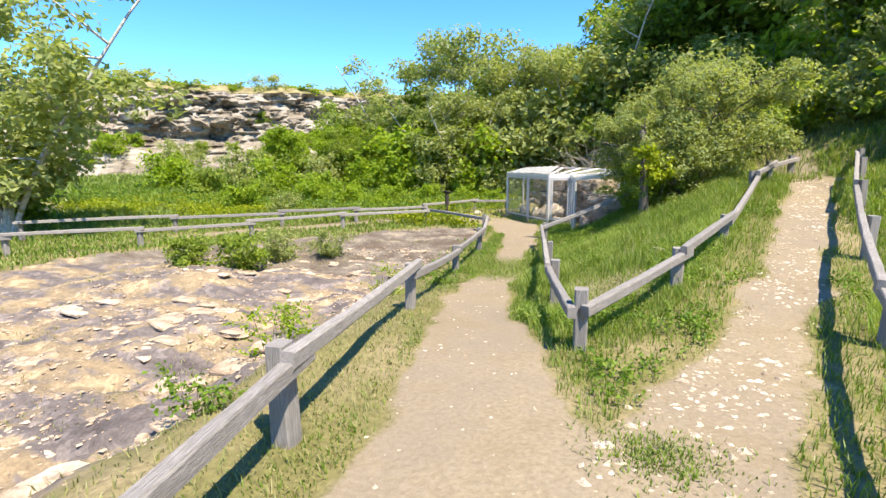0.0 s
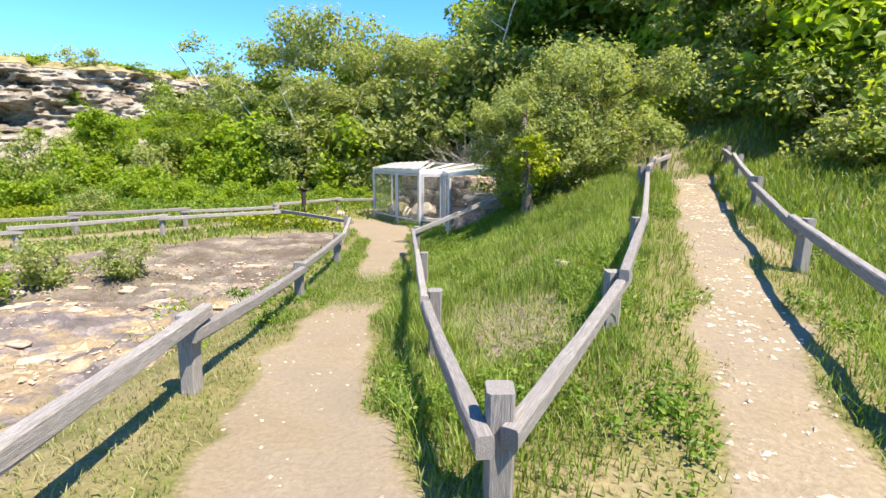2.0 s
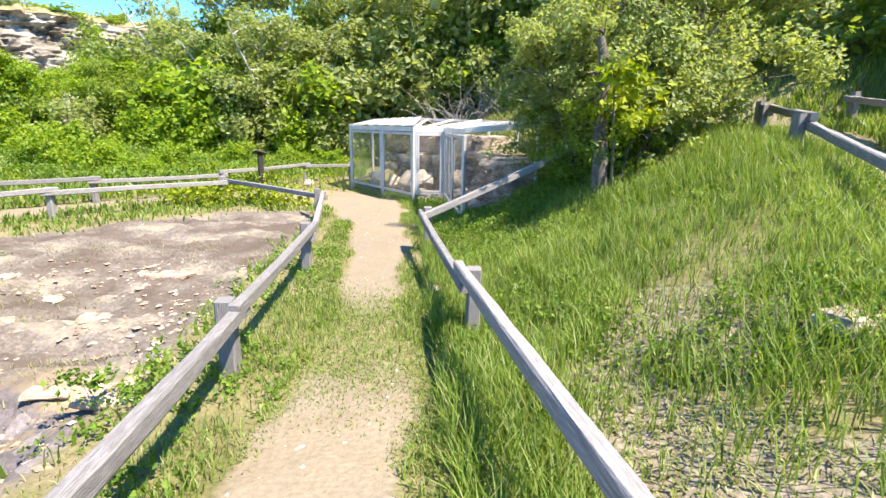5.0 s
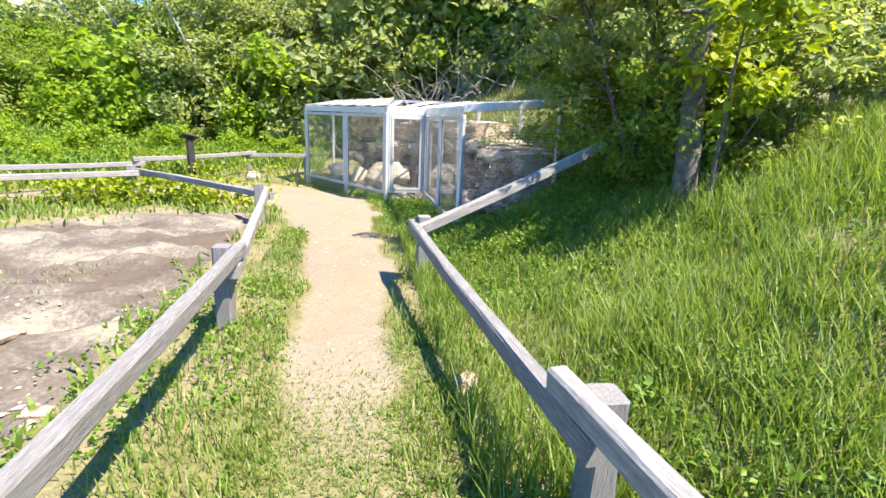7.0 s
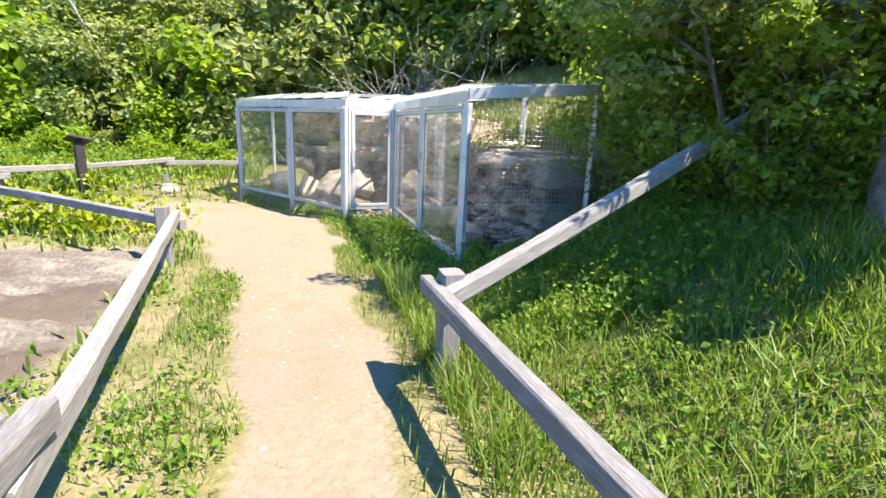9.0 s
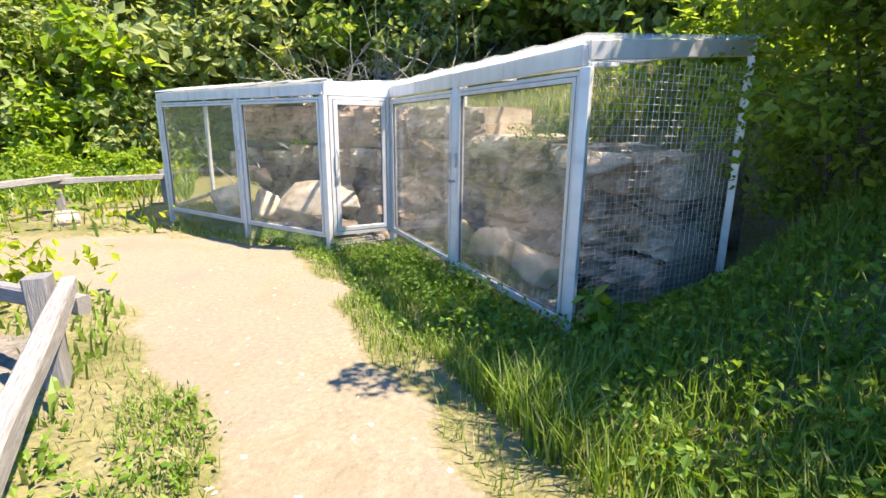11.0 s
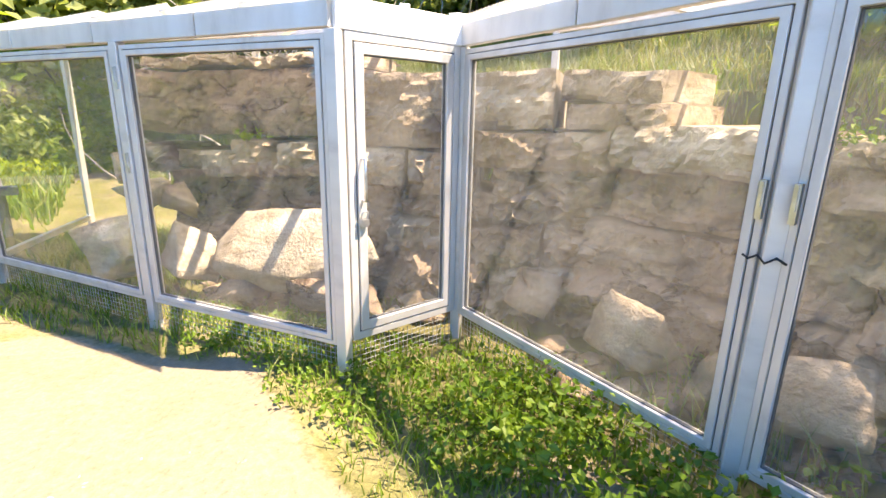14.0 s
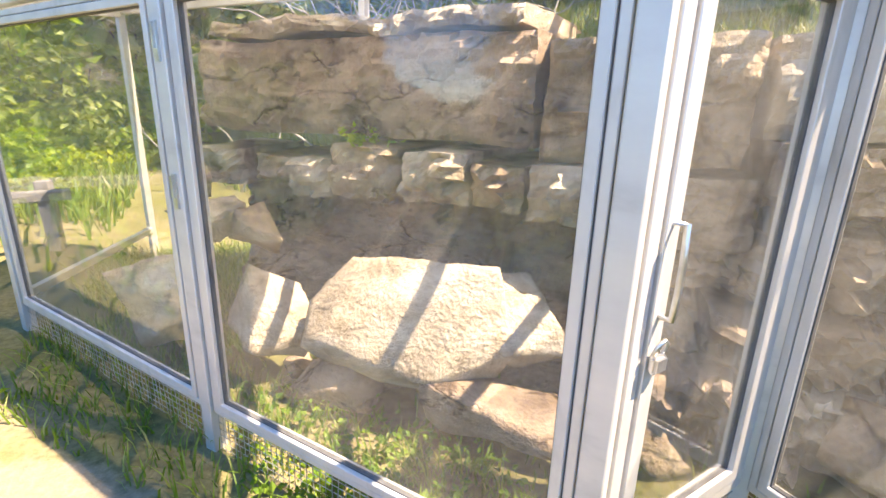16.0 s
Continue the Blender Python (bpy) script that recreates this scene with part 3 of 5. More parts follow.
def fence(name, posts, side, label, hgt=0.64, first=True, rails=True, seed=0):
    """posts: x, y and the post's height over the ground (0: the usual one). side: 1 sets the rails on the left of the line."""
    root = empty(name, (posts[0][0], posts[0][1], gz(posts[0][0], posts[0][1])), label, "fence", "timber fences along the footpaths")
    tops = []
    for i, (x, y, h, *rail_h) in enumerate(posts):
        g, h = gz(x, y), h or hgt
        r = random.Random(seed * 50 + i)
        if i or first:
            beam("post", (x, y, g - 0.25), (x + r.uniform(-0.02, 0.02), y + r.uniform(-0.02, 0.02), g + h), 0.15, 0.13, root, seed * 31 + i)
        tops.append((x, y, g + (rail_h[0] if rail_h else h - 0.1)))
    for i, (a, b) in enumerate(zip(tops, tops[1:])):
        d = Vector((b[0] - a[0], b[1] - a[1], 0)).normalized()
        n = Vector((-d.y, d.x, 0)) * side
        lift = 0.055 if i % 2 else -0.035
        off = n * (0.105 + 0.01 * (i % 2))
        p, q = Vector(a) + off - d * 0.16 + Vector((0, 0, lift)), Vector(b) + off + d * 0.16 + Vector((0, 0, lift + 0.02))
        beam("rail", p, q, 0.085, 0.11, root, seed * 77 + i)
    return root


LABEL_F = "weathered grey timber post and rail fence beside the path"
fence("fence", ((1.75, -2.4, 0), (1.22, 1.95, 0.66), (0.76, 5.78, 0.66), (0.48, 9.8, 0.62), (0.45, 12.9, 0.7, 0.56), (-0.15, 17.3, 0.68)), -1, LABEL_F, seed=1)
fence("fence", ((-0.15, 17.3, 0.62), (-3.1, 19.68, 0.74)), -1, "sagging grey timber rail across a track", 0.7, False, seed=2)
fence("fence", ((-3.1, 19.68, 0.72), (-5.9, 17.3, 0), (-8.4, 14.9, 0), (-10.6, 12.2, 0), (-13.2, 10.0, 0), (-15.5, 7.0, 0)), 1, LABEL_F, 0.68, False, seed=3)
fence("fence", ((-0.35, 25.4, 0), (-1.95, 24.7, 0), (-3.85, 21.7, 0), (-6.4, 19.7, 0), (-8.9, 17.7, 0), (-12.0, 15.2, 0), (-16.0, 12.4, 0)), 1, LABEL_F, 0.7, seed=4)
fence("fence", ((3.03, 4.2, 0.62, 0.46), (2.71, 6.85, 0.7, 0.57), (2.48, 10.5, 0.68), (2.2, 14.13, 0.72)), 1, LABEL_F, seed=5)
fence("fence", ((2.2, 14.13, 0.7), (5.4, 15.1, 0.86)), -1, "grey timber rail running under a hawthorn", 0.66, False, seed=6)
fence("fence", ((3.05, 4.28, 0.5, 0.46), (4.26, 6.28, 0.52, 0.47), (5.5, 8.9, 0.42, 0.34), (7.02, 12.5, 0.55), (8.1, 14.7, 0.6), (9.2, 16.3, 0.6)), -1, LABEL_F, 0.6, False, seed=7)
fence("fence", ((4.6, 1.7, 0), (5.78, 4.65, 0), (7.17, 7.93, 0), (8.4, 10.8, 0), (9.6, 13.4, 0), (10.6, 15.6, 0)), 1, LABEL_F, 0.66, seed=8)


# ---- the glazed enclosure ----
L, M, C, D, E, F = (Vector(v) for v in ((-0.08, 23.4, 0), (1.07, 21.63, 0), (2.02, 20.222, 0), (2.92, 20.35, 0), (2.98, 18.42, 0), (3.05, 16.6, 0)))
B1, B2, B3, B4, B5 = (Vector(v) for v in ((0.55, 24.9, 0), (2.3, 23.3, 0), (4.25, 20.9, 0), (4.6, 18.6, 0), (4.63, 16.65, 0)))
TOP, SILL = 2.1, 0.19
cage = empty("glass_enclosure", (2.07, 20.2, 0), "aluminium framed glass enclosure around a rock face", "enclosure")


def up(v, z):
    return Vector((v.x, v.y, z))


def bar(name, a, b, w, h, mat=None, parent=None, label="", out=0.0, bev=0.004):
    """A straight square section from a to b, w across and h high, with softened edges."""
    a, b = Vector(a), Vector(b)
    x = (b - a).normalized()
    y = Vector((0, 0, 1)).cross(x)
    if y.length < 0.1:
        y = Vector((0.83, 0.56, 0))
    y.normalize()
    z = x.cross(y)
    bm = bmesh.new()
    bmesh.ops.create_cube(bm, size=1)
    bmesh.ops.scale(bm, vec=((b - a).length, w, h), verts=bm.verts)
    bmesh.ops.bevel(bm, geom=bm.edges[:], offset=bev, segments=1, affect="EDGES")
    ob = part(name, bm, mat or ALU, parent or cage, label)
    base = (parent or cage)
    world = Matrix.Translation((a + b) / 2 + y * out) @ Matrix((x, y, z)).transposed().to_4x4()
    ob.matrix_local = base_inverse(base) @ world
    return ob


def base_inverse(ob):
    m = Matrix.Identity(4)
    while ob:
        m = Matrix.Translation(ob.location) @ m if not ob.parent else ob.matrix_basis @ m
        ob = ob.parent
    return m.inverted()


def glazed(name, a, b, z0, z1, inset=0.03, st=0.075, label=""):
    """A glazed frame between two posts: two stiles, two rails and a pane."""
    d = (b - a).normalized()
    p, q = a + d * inset, b - d * inset
    rail = bar(name, up(p, (z0 + z1) / 2), up(q, (z0 + z1) / 2), 0.001, 0.001)
    me = bmesh.new()
    ln = (q - p).length
    mid = (z1 - z0) / 2
    h = ln / 2
    for k0, k1, half in ((0.0, st * 0.42, 0.021), (st * 0.5, st, 0.027)):
        rings = []
        for y in (-half, half):
            for k in (k0, k1):
                rings.append([me.verts.new((sx * (h - k), y, sz * (mid - k))) for sx, sz in ((-1, -1), (1, -1), (1, 1), (-1, 1))])
        for i in range(4):
            j = (i + 1) % 4
            o0, i0, o1, i1 = rings
            me.faces.new((o0[i], o0[j], i0[j], i0[i]))
            me.faces.new((o1[j], o1[i], i1[i], i1[j]))
            me.faces.new((o0[j], o0[i], o1[i], o1[j]))
            me.faces.new((i0[i], i0[j], i1[j], i1[i]))
    bmesh.ops.bevel(me, geom=me.edges[:], offset=0.003, segments=1, affect="EDGES")
    me.to_mesh(rail.data)
    me.free()
    if label:
        tagged(rail, label)
    g = bmesh.new()
    bmesh.ops.create_cube(g, size=1)
    bmesh.ops.scale(g, vec=(ln - 2 * st + 0.01, 0.006, z1 - z0 - 2 * st + 0.01), verts=g.verts)
    pane = part("pane", g, GLASS, rail, "dusty clear glass pane")
    pane.visible_shadow = False
    # dark rubber round the glass, and a dark strip painting the shade in the frame-to-sash gap
    for nm, k0, k1, half in (("gasket", st, st + 0.005, 0.01), ("gap_shade", st * 0.41, st * 0.51, 0.012)):
        k = bmesh.new()
        rings = [[k.verts.new((sx * (h - e), y, sz * (mid - e))) for sx, sz in ((-1, -1), (1, -1), (1, 1), (-1, 1))] for y in (-half, half) for e in (k0, k1)]
        for i in range(4):
            j = (i + 1) % 4
            o0, i0, o1, i1 = rings
            for f in ((o0[i], o0[j], i0[j], i0[i]), (o1[j], o1[i], i1[i], i1[j]), (o0[j], o0[i], o1[i], o1[j]), (i0[i], i0[j], i1[j], i1[i])):
                k.faces.new(f)
        part(nm, k, GASKET_GAP, rail, "dark rubber gasket, or dark strip as shade in the sash gap")
    return rail


# posts down to the ground
for v in (L, M, C, D, E, F):
    g = gz(v.x, v.y)
    bar("post", up(v, g - 0.15), up(v, TOP - 0.13), 0.07, 0.07)
for v, h in ((B1, 2.28), (B2, 2.36), (B3, 2.3), (B4, 2.24), (B5, 2.24)):
    bar("post", up(v, gz(v.x, v.y) - 0.3), up(v, h), 0.06, 0.06)
# fascia boards along the top
for a, b in ((L, C), (D, F)):
    n = (b - a).normalized().cross(Vector((0, 0, 1)))
    cnt = 4
    for i in range(cnt):
        p, q = a + (b - a) * i / cnt, a + (b - a) * (i + 1) / cnt
        d = (b - a).normalized() * 0.004
        bar("fascia", up(p + d, TOP - 0.065), up(q - d, TOP - 0.065 + 0.006 * (i % 2)), 0.05, 0.13, ALU, None, "", -0.012)
# the door head takes white instead of aluminium: sunlight put into its colour
bar("fascia", up(C, TOP - 0.05), up(D, TOP - 0.05), 0.05, 0.16, WHITE, None, "door head whitened for the sun falling on it")
bar("fascia", up(F, TOP - 0.03), up(B5, TOP + 0.1), 0.05, 0.12)
bar("fascia", up(L, TOP - 0.05), up(B1, TOP + 0.16), 0.045, 0.1)
bar("back_rail", up(B1, TOP + 0.16), up(B2, TOP + 0.24), 0.05, 0.06)
bar("back_rail", up(B2, TOP + 0.24), up(B3, TOP + 0.18), 0.05, 0.06)
bar("back_rail", up(B3, TOP + 0.18), up(B5, TOP + 0.12), 0.05, 0.06)
# glazed panels
for a, b in ((L, M), (M, C), (D, E), (E, F)):
    glazed("panel", a, b, SILL, TOP - 0.15, 0.042, 0.066, label="aluminium framed glass panel")
bar("sill_rail", up(L, 0.235), up(B1, 0.28), 0.05, 0.06)
# the door, its handle and padlock
door = glazed("door", C + Vector((0.012, 0.002, 0)), D, SILL + 0.02, TOP - 0.13, 0.042, 0.11, "narrow aluminium glass door, shut")


def loop(points, r, mat, parent, name, label=""):
    v, f = tube(points, r, r, 6)
    ob = part_np(name, v, f, mat, parent, label, True)
    return ob


hd = -0.325
loop([(hd, -0.02, 0.22), (hd, -0.06, 0.22), (hd, -0.065, 0.13), (hd, -0.065, 0.05), (hd, -0.06, -0.02), (hd, -0.02, -0.02)], 0.009, STEEL, door, "handle", "steel pull handle")
loop([(hd - 0.02, -0.04, -0.12), (hd - 0.02, -0.05, -0.09), (hd, -0.055, -0.075), (hd + 0.02, -0.05, -0.09), (hd + 0.02, -0.04, -0.12)], 0.006, STEEL, door, "shackle")
bm = bmesh.new()
bmesh.ops.create_cube(bm, size=1)
bmesh.ops.scale(bm, vec=(0.055, 0.025, 0.05), verts=bm.verts)
bmesh.ops.bevel(bm, geom=bm.edges[:], offset=0.008, segments=2, affect="EDGES")
lock = part("padlock", bm, STEEL, door, "small steel padlock")
lock.location = (hd, -0.045, -0.145)


def latch(v, n, z, name="latch"):
    bm = bmesh.new()
    for dx, dz, sx, sz in ((0, 0, 0.022, 0.14), (0.0, 0.02, 0.012, 0.09)):
        r = bmesh.ops.create_cube(bm, size=1)
        bmesh.ops.scale(bm, vec=(sx, 0.02 + 0.02 * (sz < 0.1), sz), verts=r["verts"])
        bmesh.ops.translate(bm, vec=(dx, 0, dz), verts=r["verts"])
    ob = part(name, bm, STEEL, cage, "small steel hasp")
    ob.matrix_local = base_inverse(cage) @ Matrix.Translation(up(v + n, z)) @ Matrix.Rotation(math.atan2(n.y, n.x) + math.pi / 2, 4, "Z")


nl, nr = Vector((-0.83, -0.56, 0)) * 0.035, Vector((-1, -0.02, 0)) * 0.035
latch(M, nl, 1.2)
latch(M, nl, 1.75)
for dy in (-0.055, 0.055):
    latch(E + Vector((0, dy, 0)), nr, 1.28)
loop([up(E + nr + Vector((-0.01, d, 0)), 1.07 + z) for d, z in ((-0.07, 0.0), (-0.035, 0.015), (0.0, -0.012), (0.03, 0.012), (0.06, -0.008), (0.08, 0.004))], 0.005, CABLE, None, "cable")
cable = bpy.data.objects["cable"]
cable.parent = cage
cable.matrix_local = base_inverse(cage)
tagged(cable, "black cable tying the two panels")
# roof sheets with raised ends
def sheets(f0, f1, b0, b1, n, zb0, zb1, mat, label):
    for i in range(n):
        u0, u1 = i / n, (i + 1) / n + 0.02
        p, q = f0.lerp(f1, u0), f0.lerp(f1, min(1.02, u1))
        r, s = b0.lerp(b1, u0), b0.lerp(b1, min(1.02, u1))
        pd, qd = (p - r).normalized() * 0.09, (q - s).normalized() * 0.09
        za, zb = zb0 + (zb1 - zb0) * u0, zb0 + (zb1 - zb0) * u1
        t0 = TOP + 0.012
        lift = 0.03
        c = [up(p + pd, t0), up(q + qd, t0 + lift), up(s, zb + lift), up(r, za)]
        bm = bmesh.new()
        lo = [bm.verts.new(v - cage.location) for v in c]
        hi = [bm.verts.new(v - cage.location + Vector((0, 0, 0.014))) for v in c]
        bm.faces.new(hi)
        bm.faces.new(list(reversed(lo)))
        for a in range(4):
            bm.faces.new((lo[a], lo[(a + 1) % 4], hi[(a + 1) % 4], hi[a]))
        part("roof_sheet", bm, mat, cage, label)


sheets(L, C, B1, B2, 6, TOP + 0.2, TOP + 0.29, SHEET, "white weathered roofing sheet")
for i, u in enumerate((0.1, 0.5, 0.9)):
    bar("roof_bar", up(C.lerp(D, u), TOP + 0.03), up(B2.lerp(B3, u), TOP + 0.22), 0.06, 0.05, WHITE)
for i, u in enumerate((0.3, 0.7)):
    p, q = D.lerp(F, u), B3.lerp(B5, u)
    bar("roof_bar", up(p, TOP - 0.01), up(q, TOP + 0.11), 0.035, 0.04, WHITE)


sheets(D, F, B3, B5, 7, TOP + 0.17, TOP + 0.13, CLEAR, "clear corrugated plastic roofing sheet")


# wire netting
def netting(a, b, z0, z1, step, r, label):
    d = b - a
    n = int(d.length / step)
    pieces = []
    for i in range(n + 1):
        p = a + d * i / n - cage.location
        o = rng.normal(0, step * 0.08, 4)
        pieces.append(tube([(p.x + o[0], p.y, z0), (p.x + o[1], p.y, (z0 + z1) / 2), (p.x, p.y, z1)], r, r, 4))
    for j in range(int((z1 - z0) / step) + 1):
        z = z0 + j * step
        p, q = a - cage.location, b - cage.location
        pieces.append(tube([(p.x, p.y, z), ((p.x + q.x) / 2, (p.y + q.y) / 2, z + rng.normal(0, step * 0.1)), (q.x, q.y, z)], r, r, 4))
    v, f = joined(pieces)
    v[:, 2] -= cage.location.z
    return part_np("wire_mesh", v, f, WIRE, cage, label)


netting(F + Vector((0.05, 0.02, 0)), B5, 0.25, TOP - 0.04, 0.052, 0.0022, "rusting square wire mesh end wall")
for a, b in ((L, M), (M, C), (C, D), (D, E)):
    netting(a, b, -0.05, SILL, 0.035, 0.0018, "wire mesh below the frame")


# ---- rocks ----
def boulder(name, at, size, turn, mat, seed, label, tilt=(0, 0), rough=0.16, cuts=11, block=0.8, cat="rock"):
    """A split block: a cube rounded a little, broken by noise into facets and ledges."""
    bm = bmesh.new()
    bmesh.ops.create_cube(bm, size=2)
    bmesh.ops.subdivide_edges(bm, edges=bm.edges[:], cuts=cuts, use_grid_fill=True)
    o = Vector((seed * 7.3, seed * 3.1, seed * 1.7))
    sx, sy, sz = (s / 2 for s in size)
    beds = max(2.5, 0.9 / max(0.12, sz))
    for v in bm.verts:
        c = v.co.copy()
        s = c.normalized() * 1.3
        c = c.lerp(s, 1 - block)
        p = Vector((c.x * sx, c.y * sy, c.z * sz))
        n1 = noise.noise(p * 1.5 + o)
        n2 = noise.fractal(p * 4.0 + o, 0.8, 2.2, 4)
        ledge = noise.cell(Vector((p.x * 1.2, p.y * 1.2, p.z * beds * 3)) + o)
        k = 1 + rough * (1.2 * n1 + 0.8 * n2) + 0.09 * (ledge - 0.5)
        chip = max(0.0, noise.noise(p * 2.6 - o) - 0.25) * 0.35
        v.co = Vector((p.x * (k - chip), p.y * (k - chip), p.z * (1 + rough * (n1 + 0.6 * n2) - chip * 0.5)))
    ob = part(name, bm, mat, None)
    ob.matrix_world = pose(at[0], at[1], at[2], tilt[0], tilt[1], turn)
    tagged(ob, label, cat)
    return ob


# the line of the rock face in plan, from the far end to the near one
FACE = ((1.02, 23.15), (1.45, 22.8), (1.8, 22.45), (2.12, 22.0), (2.45, 21.5), (2.85, 21.0), (3.35, 20.55), (3.72, 20.1), (3.82, 19.4), (3.8, 18.3), (3.85, 17.3), (3.95, 16.62))
FLEN = np.concatenate([[0], np.cumsum([math.dist(a, b) for a, b in zip(FACE, FACE[1:])])])


def bed(s0, s1, z0, z1, back, mat, seed, label, rough=0.03, cell=0.22, foot=0.0, depth=1.1, worn=0.04, wave=0.03):
    """One block of the face between two joints: broken front, worn edges, flat top and underside."""
    step = 0.028
    nu, nf, nd = max(6, int((s1 - s0) / step)), max(5, int((z1 - z0) / step)), 9
    us = np.linspace(s0, s1, nu)
    us = np.concatenate([[s0], us, [s1]])
    dz = np.concatenate([np.full(nd, 0.0), np.linspace(0, 1, nf), np.full(nd, 1.0)])
    dd = np.concatenate([np.linspace(depth, 0.04, nd), np.zeros(nf), np.linspace(0.04, depth, nd)])
    U, T = np.meshgrid(us, dz)
    D = np.repeat(dd[:, None], len(us), 1)
    wav = wave * (fbm(U * 2.2 + seed, U * 0 + seed, 5) - 0.5) * 2
    Z = z0 + (z1 - z0) * T + wav + np.where(D > 0, (fbm(U * 5, D * 5 + seed, 6) - 0.5) * 0.07 * np.minimum(1, D * 4), 0)
    out = facets(U, Z, seed, cell, cell * 0.6, rough)
    out = out + facets(U, Z, seed + 500, cell * 0.38, cell * 0.22, rough * 0.4)
    out = out + (fbm(U * 3, Z * 3 + seed, 8) - 0.5) * rough * 2.4 + (fbm(U * 16, Z * 22, 9 + seed, 3) - 0.5) * 0.026
    out = out + (np.floor(fbm(U * 1.3 + seed, Z * 9, 10) * 6) / 6 - 0.4) * rough * 1.1
    edge = np.minimum(np.minimum(U - s0, s1 - U), (z1 - z0) * np.minimum(T, 1 - T) + 0.012)
    chip = worn * (0.5 + 1.4 * fbm(U * 7, Z * 7 + seed, 11))
    out = out - chip * np.exp(-np.maximum(edge, 0) / (worn * 0.8)) + foot * (1 - T) ** 2
    inset = back - out * np.clip(1 - D * 2.5, 0, 1) + D
    inset[:, 0] = np.maximum(inset[:, 0], depth)
    inset[:, -1] = np.maximum(inset[:, -1], depth)
    fx, fy = np.array([p[0] for p in FACE]), np.array([p[1] for p in FACE])
    k = 0.18
    px, py = np.interp(U, FLEN, fx), np.interp(U, FLEN, fy)
    tx = np.interp(U + k, FLEN, fx) - np.interp(U - k, FLEN, fx)
    ty = np.interp(U + k, FLEN, fy) - np.interp(U - k, FLEN, fy)
    ln = np.hypot(tx, ty) + 1e-6
    X, Y = px - ty / ln * inset, py + tx / ln * inset
    m, n = U.shape
    i = np.arange(m * n).reshape(m, n)
    f = np.stack([i[:-1, :-1], i[:-1, 1:], i[1:, 1:], i[1:, :-1]], -1).reshape(-1, 4)
    return tagged(new("rock", mesh_of("rock", np.stack([X, Y, Z], -1).reshape(-1, 3), f, mat)), label, "rock")


def split_rock(at, size, turn, mat, seed, label, tilt=(0, 0), corners=15, grain=0.02, cat="rock", name="rock"):
    """A fallen block with crisp broken planes: the hull of scattered corners, roughened."""
    r = random.Random(seed)
    bm = bmesh.new()
    for _ in range(corners):
        v = Vector([r.uniform(-1, 1) for _ in range(3)])
        m = 0.78 * max(abs(c) for c in v) + 0.27 * v.length
        v = v / m * r.uniform(0.8, 1.05)
        bm.verts.new((v.x * size[0] / 2, v.y * size[1] / 2, v.z * size[2] / 2))
    bmesh.ops.convex_hull(bm, input=bm.verts[:])
    loose = [v for v in bm.verts if not v.link_faces]
    bmesh.ops.delete(bm, geom=loose, context="VERTS")
    for _ in range(4 if max(size) > 0.5 else 2):
        long = [e for e in bm.edges if e.calc_length() > max(0.05, max(size) * 0.06)]
        if not long:
            break
        bmesh.ops.subdivide_edges(bm, edges=long, cuts=1)
        bmesh.ops.triangulate(bm, faces=bm.faces[:])
    o = Vector((seed * 2.3, seed * 1.1, seed * 0.7))
    for v in bm.verts:
        p = v.co
        d = noise.fractal(p * 6 + o, 0.9, 2.1, 4) * grain + noise.noise(p * 2.2 + o) * grain * 1.5
        v.co = p + p.normalized() * d
    bmesh.ops.recalc_face_normals(bm, faces=bm.faces[:])
    ob = part(name, bm, mat, None, smooth=True)
    ob.matrix_world = pose(at[0], at[1], at[2], tilt[0], tilt[1], turn)
    return tagged(ob, label, cat)


OUT = "layered sandstone block in the rock face behind glass"
LIP = "broken sandstone block along the overhanging ledge"
# top row: the massive bed, its cap, and the blocks towards the near end
bed(0.02, 2.3, 1.36, 1.92, 0.12, ROCKDARK, 1, "massive brown sandstone bed at the top of the face", 0.035, 0.3, depth=1.2, worn=0.06)
bed(0.12, 2.22, 1.93, 2.02, 0.14, ROCKPALE, 2, "pale cap layer on the sandstone bed", 0.05, 0.25, depth=1.1, worn=0.03, wave=0.04)
bed(2.36, 3.28, 1.3, 1.86, 0.1, ROCK, 3, OUT, 0.035, 0.4)
bed(3.32, 3.92, 1.46, 1.87, 0.06, ROCKPALE, 4, OUT, 0.04, 0.3)
bed(3.96, 4.62, 1.66, 1.86, 0.1, ROCKPALE, 5, OUT, 0.035, 0.25, depth=0.9)
bed(4.0, 4.68, 1.48, 1.65, 0.06, ROCK, 6, OUT, 0.03, 0.3, depth=0.9)
# the lip over the hollow
for i, (s0, s1, z0, z1, bk) in enumerate(((0.0, 0.36, 1.0, 1.24, 0.06), (0.39, 0.7, 1.04, 1.21, 0.12), (0.73, 1.04, 0.98, 1.22, 0.02), (1.07, 1.55, 1.0, 1.31, -0.03), (1.58, 1.98, 1.02, 1.3, 0.0), (2.0, 2.3, 1.04, 1.27, 0.05), (2.33, 2.78, 1.0, 1.28, 0.04), (2.81, 3.36, 0.96, 1.29, 0.07))):
    bed(s0, s1, z0, z1, bk, (ROCKPALE, ROCK)[i % 2], 20 + i, LIP, 0.035, 0.2, depth=0.9, worn=0.05)
